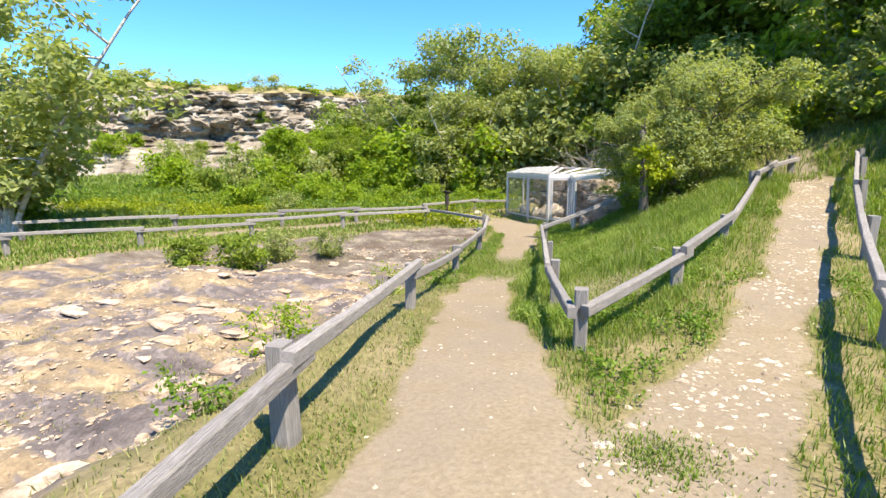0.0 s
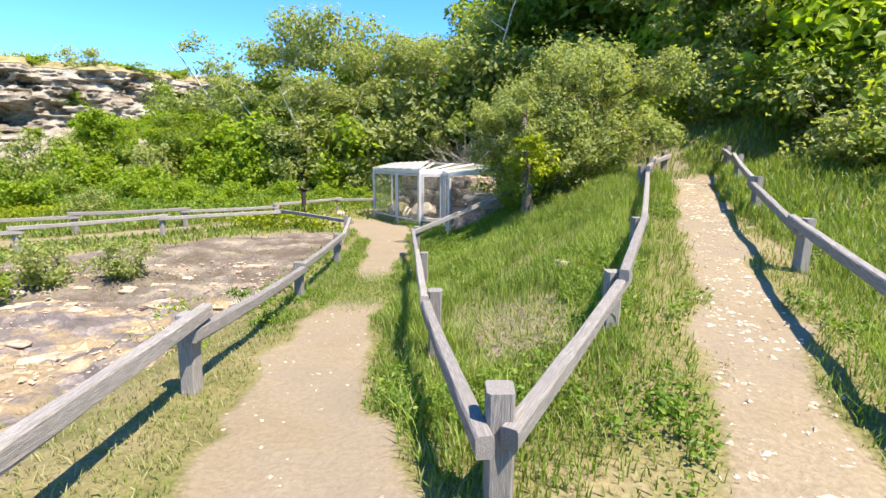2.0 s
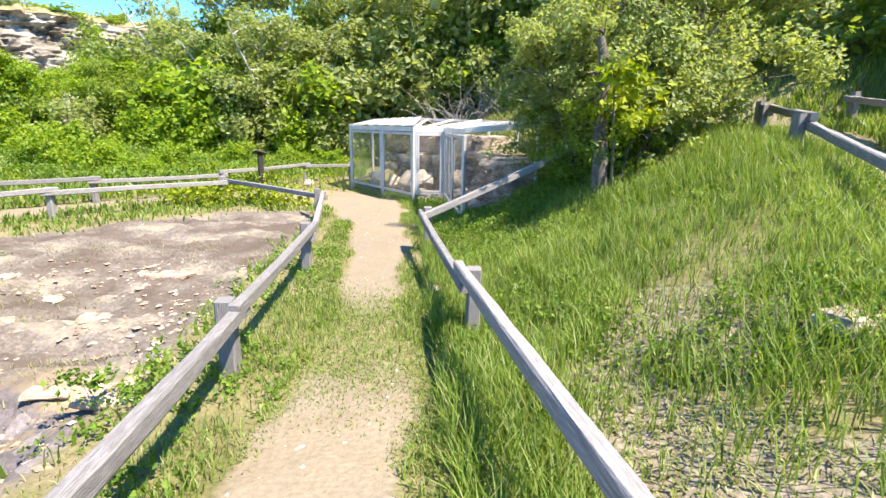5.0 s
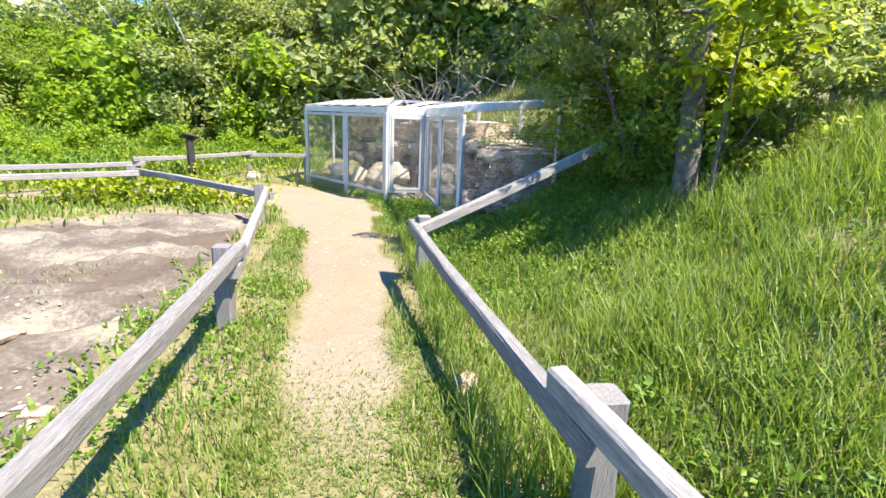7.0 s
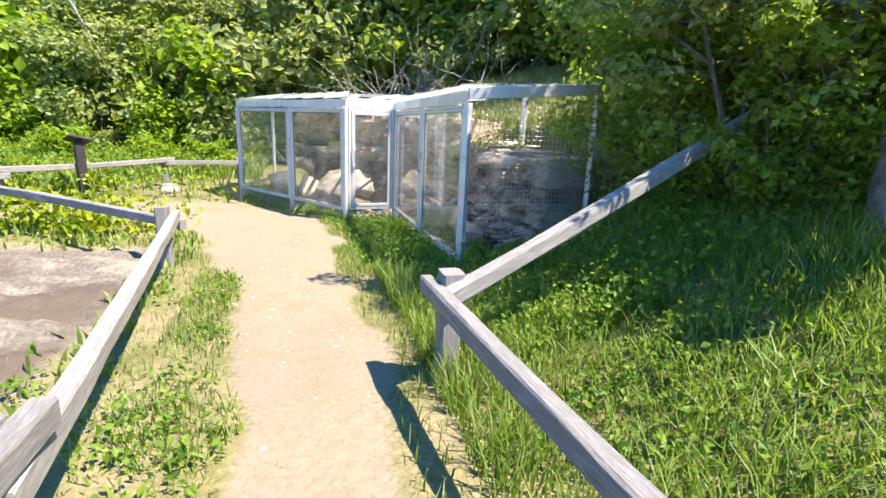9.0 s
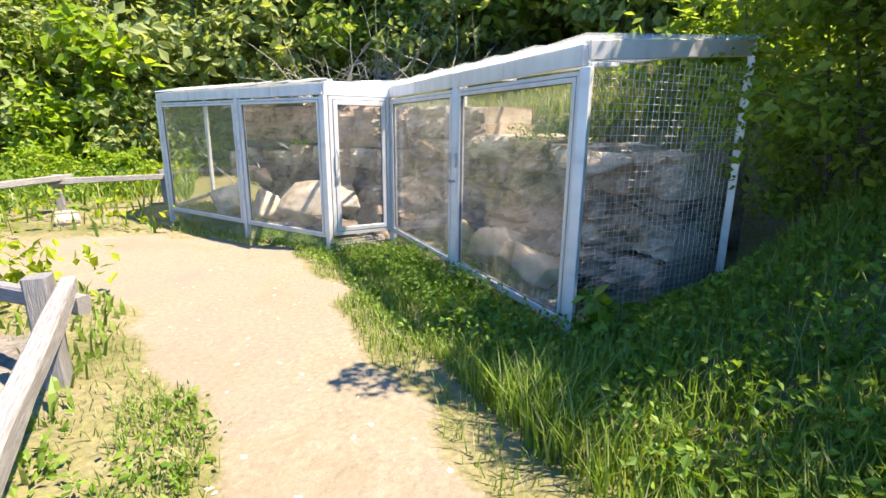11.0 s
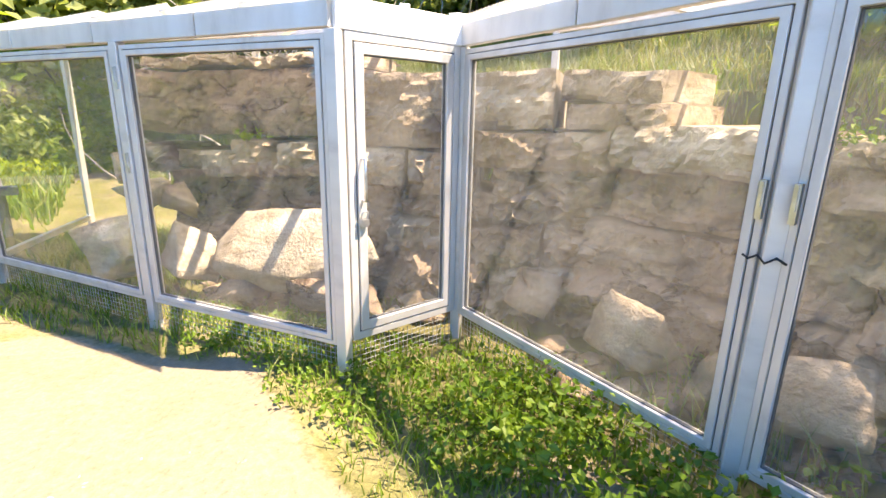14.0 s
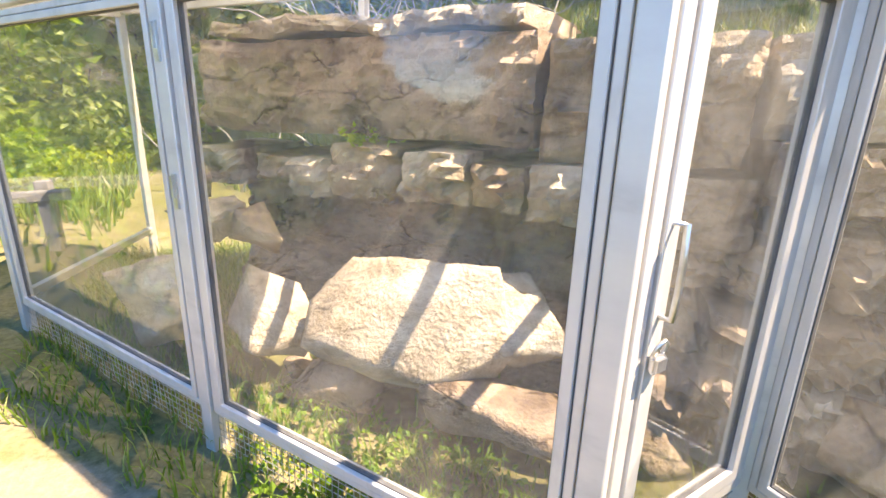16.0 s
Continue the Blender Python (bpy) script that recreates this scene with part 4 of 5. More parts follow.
for i, (s0, s1, z0, z1, bk) in enumerate(((3.36, 4.3, 1.18, 1.46, 0.05), (4.33, 5.34, 1.22, 1.5, 0.02), (5.37, 6.02, 1.14, 1.47, 0.04), (6.05, 6.72, 1.1, 1.44, 0.08), (6.75, 7.58, 1.06, 1.4, 0.05))):
    bed(s0, s1, z0, z1, bk, (ROCK, ROCKPALE)[i % 2], 30 + i, "long grey sandstone ledge behind glass", 0.045, 0.28, depth=1.0, worn=0.06, wave=0.04)
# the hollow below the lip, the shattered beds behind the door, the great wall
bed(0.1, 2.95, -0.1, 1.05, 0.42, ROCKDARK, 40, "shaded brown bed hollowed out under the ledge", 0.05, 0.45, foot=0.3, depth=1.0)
for i, (s0, s1, z0, z1, bk) in enumerate(((2.7, 3.55, 0.72, 0.98, 0.14), (2.62, 3.2, 0.46, 0.73, 0.05), (3.22, 3.9, 0.4, 0.72, 0.0), (2.75, 3.5, 0.05, 0.46, -0.08), (3.5, 4.25, 0.7, 1.2, 0.12), (3.52, 4.2, 0.0, 0.4, -0.06), (3.92, 4.4, 0.38, 0.72, 0.04))):
    bed(s0, s1, z0, z1, bk, (ROCK, ROCKPALE, ROCK, ROCKDARK)[i % 4], 50 + i, "shattered thin-bedded sandstone below the ledge", 0.075, 0.14, depth=0.8, worn=0.07, wave=0.06)
WALL = "massive brown sandstone bed below the ledge"
for row, (z0, z1, bk, joints) in enumerate(((0.84, 1.2, 0.12, (4.25, 5.28, 6.12, 6.9, 7.58)), (0.53, 0.85, 0.06, (4.2, 4.86, 5.84, 6.62, 7.58)), (0.22, 0.54, 0.0, (4.2, 5.02, 5.6, 6.34, 7.02, 7.58)), (-0.12, 0.23, -0.08, (4.2, 5.4, 6.42, 7.58)))):
    for i, (s0, s1) in enumerate(zip(joints, joints[1:])):
        k = 0.5 - ((row * 5 + i * 3) % 7) / 6
        bed(s0 + 0.008, s1 - 0.008, z0 + 0.05 * k + 0.008, z1 + 0.05 * k, bk + 0.07 * k, (ROCKDARK, ROCK, ROCKDARK)[(i + row) % 3], 60 + row * 10 + i, WALL if row < 2 else "broken bed at the foot of the face", 0.05 + 0.012 * row, 0.34 - 0.04 * row, foot=0.05, worn=0.055, wave=0.05)
# fallen slabs: the great pale one under the hollow, its neighbours, and those along the near wall
SLAB = "great pale sandstone slab fallen from the ledge"
split_rock((2.06, 21.62, 0.46), (1.25, 0.5, 0.74), -42, ROCKPALE, 5, SLAB, (-36, -10), 30, 0.012)
split_rock((2.5, 21.28, 0.55), (0.5, 0.34, 0.62), -40, ROCKPALE, 8, "pale upright sandstone slab", (-24, -12), 14, 0.015)
split_rock((1.42, 22.2, 0.36), (0.6, 0.4, 0.55), -60, ROCKPALE, 12, "pale jagged sandstone block", (-20, 18), 13)
split_rock((0.88, 22.6, 0.38), (0.7, 0.5, 0.62), -35, ROCKPALE, 14, "pale jagged sandstone block", (-16, -20), 14)
split_rock((1.12, 22.72, 0.9), (0.5, 0.36, 0.34), -50, ROCKPALE, 15, "pale broken block under the end of the ledge", (12, 24), 12)
split_rock((1.42, 22.62, 0.74), (0.42, 0.34, 0.3), -30, ROCK, 16, "broken block under the end of the ledge", (18, 30), 12)
split_rock((1.0, 22.95, 1.06), (0.42, 0.4, 0.3), -65, ROCK, 17, "broken sandstone block on the face", (0, 12), 12)
split_rock((2.3, 21.1, 0.16), (1.0, 0.4, 0.3), -48, ROCKDARK, 18, "low brown rock among weeds", (-14, 4), 16)
split_rock((1.7, 21.75, 0.1), (0.7, 0.36, 0.24), -52, ROCKDARK, 19, "low brown rock among weeds", (-8, -6), 14)
split_rock((3.4, 19.28, 0.34), (0.62, 0.36, 0.4), -80, ROCK, 21, "tilted tan slab leaning on the foot of the face", (-30, 12), 15)
split_rock((3.5, 18.5, 0.34), (0.85, 0.42, 0.4), -86, ROCK, 22, "large tilted slab fallen from the face", (-28, -14), 16)
split_rock((3.46, 17.6, 0.36), (0.75, 0.4, 0.44), -92, ROCK, 23, "large tilted slab fallen from the face", (-26, 10), 16)
split_rock((3.42, 20.1, 0.3), (0.5, 0.4, 0.42), -70, ROCK, 24, "tan block fallen from the shattered beds", (-12, 14), 13)
split_rock((3.72, 17.25, 1.32), (0.16, 0.9, 0.26), 40, ROCKPALE, 25, "leaning pale sandstone slab", (0, 28), 12, 0.01)
r9 = random.Random(9)
for i in range(34):
    u = i / 33
    x, y = (3.3 + r9.uniform(-0.12, 0.35), 16.95 + u * 3.9) if u < 0.7 else (3.25 - (u - 0.7) * 6.2 + r9.uniform(-0.2, 0.2), 20.6 + (u - 0.7) * 6)
    k = r9.uniform(0.14, 0.4)
    split_rock((x, y, gz(x, y) + k * 0.16), (k * 1.5, k, k * 0.7), r9.uniform(0, 180), (ROCK, ROCKPALE, ROCKDARK)[i % 3], 70 + i, "fallen sandstone rubble at the foot of the face", (r9.uniform(-20, 20), r9.uniform(-20, 20)), 11)
boulder("stone", (-1.55, 23.3, gz(-1.55, 23.3) + 0.1), (0.3, 0.24, 0.24), 20, ROCKPALE, 91, "white stone lying beside the path", rough=0.12, cuts=5)
boulder("stone", (2.2, 11.65, gz(2.2, 11.65) + 0.03), (0.15, 0.12, 0.12), 10, ROCK, 92, "small pale stone in the grass under the fence", rough=0.15, cuts=4)
boulder("stone", (4.55, 8.75, gz(4.55, 8.75) + 0.0), (0.42, 0.26, 0.14), 15, ROCKPALE, 93, "flat pale stone bedded in the bank", rough=0.15, cuts=5)
r10 = random.Random(10)
for i in range(110):
    x, y = r10.uniform(-6.5, -0.2), r10.uniform(1.0, 13.5)
    s = r10.choice((0.12, 0.16, 0.22, 0.3, 0.42)) * r10.uniform(0.7, 1.2)
    boulder("slab", (x, y, gz(x, y) + s * 0.02), (s * 1.7, s, s * 0.2), r10.uniform(-30, 30), (ROCKPALE, ROCK, ROCK)[i % 3], 100 + i, "flat slab of tan bedrock in the quarry floor", tilt=(r10.uniform(-6, 6), r10.uniform(-6, 6)), rough=0.2, cuts=4, cat="stone")

# chips of stone strewn on the ground
def chips(n, box, size, mat, label, keep):
    x, y = rng.uniform(box[0], box[1], n), rng.uniform(box[2], box[3], n)
    ok = rng.uniform(size=n) < keep(x, y)
    x, y = x[ok], y[ok]
    k = len(x)
    base = np.column_stack([x, y, relief(x, y)])
    oct_ = np.array([(1, 0, 0), (0, 1, 0), (-1, 0, 0), (0, -1, 0), (0, 0, 0.7), (0, 0, -0.5)])
    s = size * rng.uniform(0.4, 1.6, k) ** 1.5
    a = rng.uniform(0, 6.28, k)
    v = np.repeat(oct_[None], k, 0) * (1 + rng.normal(0, 0.25, (k, 6, 3)))
    ca, sa = np.cos(a)[:, None], np.sin(a)[:, None]
    v = np.stack([v[:, :, 0] * ca - v[:, :, 1] * sa * 0.7, v[:, :, 0] * sa + v[:, :, 1] * ca * 0.7, v[:, :, 2] * 0.5], -1) * s[:, None, None] + base[:, None]
    tri = np.array([(0, 1, 4), (1, 2, 4), (2, 3, 4), (3, 0, 4), (1, 0, 5), (2, 1, 5), (3, 2, 5), (0, 3, 5)])
    f = (np.arange(k) * 6)[:, None, None] + tri[None]
    tagged(new("gravel", mesh_of("gravel", v.reshape(-1, 3), f.reshape(-1, 3), mat)), label, "gravel", kind="stuff")


chips(9000, (-7, 0.3, 0, 14), 0.03, ROCK, "loose chips of tan rock on the quarry floor", lambda x, y: field_mask(x, y) * (fbm(x, y, 77) > 0.45))
chips(9000, (3.0, 9.6, 1.5, 17), 0.028, ROCKPALE, "loose pale stones on the steep path", lambda x, y: sstep(-0.15, 0.2, strip(x, y, UPPER)) * (fbm(x * 2, y * 2, 78) > 0.42))
chips(9000, (0.2, 9.5, -1, 20), 0.014, ROCKPALE, "small pale stones on the sandy path", lambda x, y: np.where(x > 3.2, 1.0, 0.4) * path_mask(x, y))


# ---- the sign ----
SX, SY = -2.95, 22.75
sign = empty("information_sign", (SX, SY, gz(SX, SY)), "small slanted information board on a dark post", "sign")
bar("post", (SX, SY, gz(SX, SY) - 0.1), (SX, SY, gz(SX, SY) + 1.1), 0.15, 0.15, DARK, sign)
bm = bmesh.new()
bmesh.ops.create_cube(bm, size=1)
bmesh.ops.scale(bm, vec=(0.4, 0.32, 0.045), verts=bm.verts)
bmesh.ops.bevel(bm, geom=bm.edges[:], offset=0.008, segments=1, affect="EDGES")
bd = part("board", bm, DARK, sign)
bd.matrix_local = pose(0, 0, 1.16, -18, 14, 40)
bm = bmesh.new()
bmesh.ops.create_cube(bm, size=1)
bmesh.ops.scale(bm, vec=(0.35, 0.27, 0.006), verts=bm.verts)
pn = part("panel", bm, BOARD, bd, "pale printed panel")
pn.location = (0, 0, 0.027)
bm = bmesh.new()
bmesh.ops.create_cube(bm, size=1)
bmesh.ops.scale(bm, vec=(0.3, 0.22, 0.02), verts=bm.verts)
part("foot_plate", bm, DARK, sign).location = (0, 0, 0.02)


# ---- trees and bushes ----
hawthorn = tree("hawthorn", (5.85, 15.1, gz(5.85, 15.1)), 4.1, 2.0, 38000, 0.085, LEAF_GREY, "large spreading hawthorn with small grey-green leaves", "tree", stems=5, low=0.08, clumps=95, clump=0.22, thick=0.016)
tree("hawthorn", (7.0, 16.2, gz(7.0, 16.2)), 4.0, 2.0, 12000, 0.09, LEAF_GREY, "hawthorn with small grey-green leaves on the bank", "tree", stems=4, low=0.1, clumps=44, clump=0.32)
tree("shrub", (5.0, 14.85, gz(5.0, 14.85)), 1.7, 0.85, 4200, 0.07, LEAF_MID, "leafy green shrub over the end of a rail", "shrub", stems=5, low=0.03, clumps=30, clump=0.34)
tree("shrub", (5.2, 16.1, gz(5.2, 16.1)), 2.4, 1.3, 9500, 0.075, LEAF_DARK, "dense dark green shrub against the enclosure", "shrub", stems=5, low=0.05, clumps=40, clump=0.36)
tree("shrub", (5.15, 13.95, gz(5.15, 13.95)), 1.7, 0.85, 3800, 0.07, LEAF_MID, "leafy green shrub at the foot of the hawthorn", "shrub", stems=5, low=0.03, clumps=28, clump=0.34)
tree("shrub", (5.9, 13.9, gz(5.9, 13.9)), 1.8, 0.9, 3800, 0.075, LEAF_GREY, "grey-green shrub at the foot of the hawthorn", "shrub", stems=5, low=0.03, clumps=28, clump=0.34)
tree("sapling", (4.98, 13.42, gz(4.98, 13.42)), 2.2, 0.5, 1300, 0.115, LEAF_YELLOW, "oak sapling with bright yellow-green leaves", "sapling", stems=2, low=0.5, clumps=18, clump=0.5)
tree("shrub", (4.95, 14.3, gz(4.95, 14.3)), 1.2, 0.7, 3600, 0.06, LEAF_DARK, "dark leafy undergrowth beneath the hawthorn", "shrub", stems=6, low=0.02, clumps=28, clump=0.36)
tree("hawthorn", (5.0, 14.7, gz(5.0, 14.7)), 3.3, 1.15, 9000, 0.08, LEAF_GREY, "young hawthorn leaning out towards the path", "tree", stems=4, low=0.4, clumps=44, clump=0.27)
# the dead trunk in front of the hawthorn
stump = empty("dead_trunk", (4.8, 13.56, gz(4.8, 13.56)), "broken dead tree trunk with a branch stub", "tree trunk")
part_np("trunk", *joined([tube([(0.03, 0, -0.2), (0.0, 0, 0.5), (-0.03, 0.03, 1.2), (-0.04, 0.02, 1.8), (-0.1, 0.0, 2.1), (-0.16, 0.02, 2.3)], 0.13, 0.06, 9), tube([(-0.04, 0.02, 1.7), (-0.22, -0.02, 1.82), (-0.34, -0.05, 1.8)], 0.04, 0.015, 6)]), BARK, stump, smooth=True)

big = [
    tree("tree", (0, 0, 0), 11, 3.0, 11000, 0.34, LEAF_BRIGHT, "bright green young tree at the edge of the wood", "tree", stems=2, low=0.05, clumps=56, clump=0.44, group="wood around the quarry"),
    tree("tree", (0, 0, 0), 12, 3.2, 14000, 0.26, LEAF_GREY, "grey-green willow with slender stems", "tree", stems=4, low=0.1, clumps=64, clump=0.4, bark=PALEBARK, group="wood around the quarry"),
    tree("tree", (0, 0, 0), 13, 3.4, 12500, 0.32, LEAF_MID, "tall leafy tree of the quarry wood", "tree", stems=2, low=0.12, clumps=60, clump=0.42, group="wood around the quarry"),
    tree("tree", (0, 0, 0), 12, 3.6, 8500, 0.4, LEAF_DARK, "tall dark green tree in the shade of the wood", "tree", stems=2, low=0.08, clumps=58, clump=0.44, group="wood around the quarry"),
]
low_b = [
    tree("bush", (0, 0, 0), 2.2, 1.3, 1900, 0.2, LEAF_BRIGHT, "bright green bush in the long grass", "bush", stems=4, low=0.03, clumps=28, clump=0.48, group="bushes on the quarry floor"),
    tree("bush", (0, 0, 0), 2.4, 1.3, 2300, 0.17, LEAF_GREY, "low grey green willow bush in grass", "bush", stems=5, low=0.03, clumps=30, clump=0.48, group="bushes on the quarry floor"),
    tree("bush", (0, 0, 0), 2.0, 1.2, 2000, 0.19, LEAF_MID, "mid green leafy bush in rough grass", "bush", stems=4, low=0.02, clumps=28, clump=0.48, group="bushes on the quarry floor"),
]
HOME = {}


def put(kind, i, x, y, s, turn, sz=None):
    src = (big if kind == "t" else low_b)[i]
    m = scaled(x, y, s, turn, sz)
    if src.name not in HOME:
        HOME[src.name] = True
        src.matrix_basis = m
        return src
    return copy_thing(src, m)


# x, y, which, size
WOODS = (
    (-13, 42, 0, .75), (-10, 39, 0, .7), (-7.5, 40, 2, .8), (-5.5, 42, 1, 1.2), (-3.4, 41, 2, 1.12), (-0.5, 43, 1, .8), (-9.5, 45, 2, .85), (-14.5, 46, 0, .8),
    (2, 40, 2, .7), (-6.5, 35, 1, .62), (-4.2, 34, 1, .66), (-2, 34.5, 2, .6), (0.2, 35, 1, .72), (2.2, 36.5, 1, .66), (-8.7, 36, 0, .55),
    (4.2, 36, 2, .9), (5.5, 33.5, 1, .8), (7.5, 38.5, 2, 1.0), (3.6, 32.5, 1, .55), (10.5, 37, 3, 1.1), (8.0, 31.5, 1, .5), (14.5, 33, 3, 1.15),
    (11.5, 27.5, 0, .55), (15.5, 28.5, 3, 1.2), (14.0, 24.5, 0, .8), (15.5, 24, 3, 1.2), (16.5, 20.5, 0, .95), (18.5, 22, 3, 1.25), (15.5, 17.5, 2, .5), (17.5, 19.0, 0, .85), (14.8, 21.8, 2, .8), (19.5, 18, 2, 1.0),
    (23, 18, 3, 1.3), (20.5, 26, 3, 1.3), (16, 30, 3, 1.3), (12, 36, 3, 1.3), (25, 24, 3, 1.3), (7, 41, 3, 1.2), (12.5, 21.5, 1, .5),
    (-18.0, 13.2, 1, .95), (-21.5, 16.5, 0, .8), (-22, 40, 0, .72), (-20, 42.5, 0, .8), (-18.5, 39, 0, .66), (-16.5, 41, 0, .78), (-15.2, 38.5, 2, .6), (-24.5, 43, 0, .7), (-12, 43.5, 1, .95), (-17, 45, 2, .9), (-20, -12, 2, 1.0), (14, -14, 2, 1.1), (-3, -20, 3, 1.1),
)
for i, (x, y, k, s) in enumerate(WOODS):
    put("t", k, x, y, s, (i * 67) % 360, s * (0.92 + 0.16 * ((i * 37) % 10) / 10))
SCRUB = (
    (-13, 36, 0, 1.3), (-10.5, 34, 0, 1.0), (-8, 33, 0, 1.1), (-6, 32, 1, 1.1), (-3.4, 32, 0, .9), (-1.6, 31.5, 1, 1.1), (0.3, 31.5, 2, 1.1), (1.6, 31.8, 1, 1.2), (3.0, 31, 1, 1.2), (5.0, 30.5, 2, 1.2), (6.6, 28.6, 1, 1.1),
    (-3.2, 28.4, 0, .42), (-1.6, 28.6, 0, .4), (-5.5, 28.0, 0, .5), (-7.4, 26.5, 0, .5), (-9.5, 25.5, 0, .6), (-12, 26, 0, .6), (-14, 22, 0, .6), (-11.5, 22.0, 1, .5), (-16, 26, 2, .8), (-18, 31, 0, 1.0), (-21, 28, 2, 1.0),
    (-23, 34, 1, 1.3), (-17, 36, 1, 1.2), (-26, 30, 0, 1.1), (-20, 38, 2, 1.3), (-30, 36, 1, 1.2), (-14, 30, 0, .7), (-7, 23.5, 0, .4),
    (10.5, 19.5, 2, .9), (11.8, 18.5, 1, .9), (12.5, 16.5, 2, 1.0), (13.2, 14.8, 1, 1.0), (13.0, 12.6, 2, .9), (14.2, 10.8, 0, .9), (11.8, 13.0, 1, .6), (12.0, 10.5, 1, .7), (10.8, 8.8, 1, .5), (11.4, 7.0, 1, .6), (13, 8, 2, 1.0), (9.0, 19.8, 2, .9), (7.6, 18.6, 2, 1.0), (14, 5.2, 2, 1.0),
    (1.4, 32.5, 1, 2.0), (3.2, 33.0, 1, 2.2), (5.0, 32.0, 2, 2.2), (6.6, 32.6, 1, 2.3), (8.2, 31.0, 2, 2.2), (9.6, 29.0, 1, 2.0), (11.2, 27.8, 2, 2.2), (10.4, 24.0, 1, 1.6), (-0.8, 33.4, 1, 2.0), (-2.8, 33.5, 0, 1.7), (-4.8, 33.8, 1, 1.8), (-7.0, 34.4, 0, 1.7), (-9.4, 35.6, 0, 1.8), (12.4, 24.6, 0, 1.6), (14.2, 20.0, 2, 1.7), (14.6, 17.0, 0, 1.5), (15.4, 13.8, 2, 1.6), (16.0, 10.2, 1, 1.6), (17.0, 7.0, 2, 1.7),
    (-5.2, 9.9, 2, .5), (-6.7, 9.9, 2, .42), (-5.0, 11.6, 1, .4), (-3.7, 11.9, 1, .34),
)
for i, (x, y, k, s) in enumerate(SCRUB):
    put("b", k, x, y, s, (i * 83) % 360)
# scrub on the ledges of the quarry face
for i in range(26):
    u, v = int(35 + (i * 50) % 222), int(2 + (i * 11) % 19)
    m = Matrix.Translation((float(cx[v, u]), float(cy[v, u]), float(cz[v, u]) - 0.3)) @ Matrix.Rotation(i, 4, "Z") @ Matrix.Scale(0.6 + 0.1 * (i % 6), 4)
    copy_thing(low_b[(i * 2) % 3], m)
for i in range(20):
    u, v = int(35 + (i * 91) % 216), int(16 + (i * 17) % 34)
    m = Matrix.Translation((float(cx[v, u]), float(cy[v, u]), float(cz[v, u]) - 0.3)) @ Matrix.Rotation(i, 4, "Z") @ Matrix.Scale(0.45 + 0.07 * (i % 6), 4)
    copy_thing(low_b[i % 3], m)
for i in range(18):
    u = 97 + int(i * 2.6) if i < 12 else 145 + (i - 12) * 16
    m = Matrix.Translation((float(cx[-1, u]) - 1.5, float(cy[-1, u]) + 2.0, float(cz[-1, u]) - 0.2)) @ Matrix.Rotation(i * 2.0, 4, "Z") @ Matrix.Diagonal((1.5, 1.5, 0.6 + 0.3 * (i % 3), 1))
    copy_thing(low_b[(i * 2) % 3], m)
# young willows rooted in the bare rock
for x, y, h, n in ((-0.15, 3.9, 0.75, 260), (-0.35, 7.6, 0.75, 240), (0.25, 2.2, 0.5, 120), (-0.1, 9.4, 0.5, 140), (0.55, 8.2, 0.3, 110), (0.25, 10.3, 0.4, 140)):
    tree("willow_seedling", (x, y, gz(x, y)), h, h * 0.5, n * 3, 0.045, LEAF_BRIGHT if n > 200 else HERB, "young willow rooted in the bare rock", "shrub", stems=5, low=0.2, clumps=16, clump=0.4, group="young willows", thick=0.008)

tree("ledge_plant", (2.08, 22.3, 1.29), 0.26, 0.16, 130, 0.05, LEAF_BRIGHT, "small bright green plant on a rock ledge", "plant", stems=4, low=0.1, clumps=10, clump=0.5, thick=0.006)
tree("ledge_plant", (4.05, 18.35, 1.36), 0.6, 0.45, 900, 0.045, HERB, "leafy green weed hanging over the ledge", "plant", stems=6, low=0.02, clumps=22, clump=0.42, thick=0.006)
tree("burdock", (3.35, 16.38, gz(3.35, 16.38)), 0.72, 0.34, 46, 0.17, HERB, "broad-leaved burdock plant at the corner post", "plant", stems=1, low=0.2, clumps=5, clump=0.35, thick=0.01)
# a tangle of dead branches behind the enclosure
tangle = []
for i in range(90):
    p = np.array([5.0 + rng.normal(0, 1.5), 28.2 + rng.normal(0, 0.7), 0])
    p[2] = gz(p[0], p[1])
    tangle.append(tube(limb(p, (rng.normal(0, 1), rng.normal(0, 0.4), rng.uniform(0.3, 1.4)), rng.uniform(1.2, 3.0), 0.02, 0.25, 7), 0.022, 0.005, 4))
v, f = joined(tangle)
tagged(new("dead_branches", mesh_of("dead_branches", v, f, TWIG, True)), "tangle of bare grey dead branches on the bank", "branches", kind="stuff")


# ---- grass and herbs ----
def scatter(n, box, keep):
    x, y = rng.uniform(box[0], box[1], n), rng.uniform(box[2], box[3], n)
    ok = rng.uniform(size=n) < keep(x, y)
    return np.column_stack([x[ok], y[ok]])


def in_cage(x, y):
    right = (y > 16.6) & (y <= 20.4) & (x > 3.05 - (y - 16.6) * 0.035)
    left = (y > 20.2) & (y < 24.5) & ((x - 2.07) * 0.83 + (y - 20.2) * 0.56 > 0.05)
    return (right | left) & (behind(x, y) < 0.3)


def off_path(x, y):
    return np.clip(1 - 1.9 * path_mask(x, y), 0, 1) ** 2 * (1 - 0.93 * field_mask(x, y)) * (1 - 0.9 * in_cage(x, y))


def yard(x, y):
    """Bare trodden ground round the end of the enclosure."""
    return 0.08 + 0.92 * sstep(1.9, 3.8, np.hypot(x + 1.2, (y - 23.6) * 0.9))


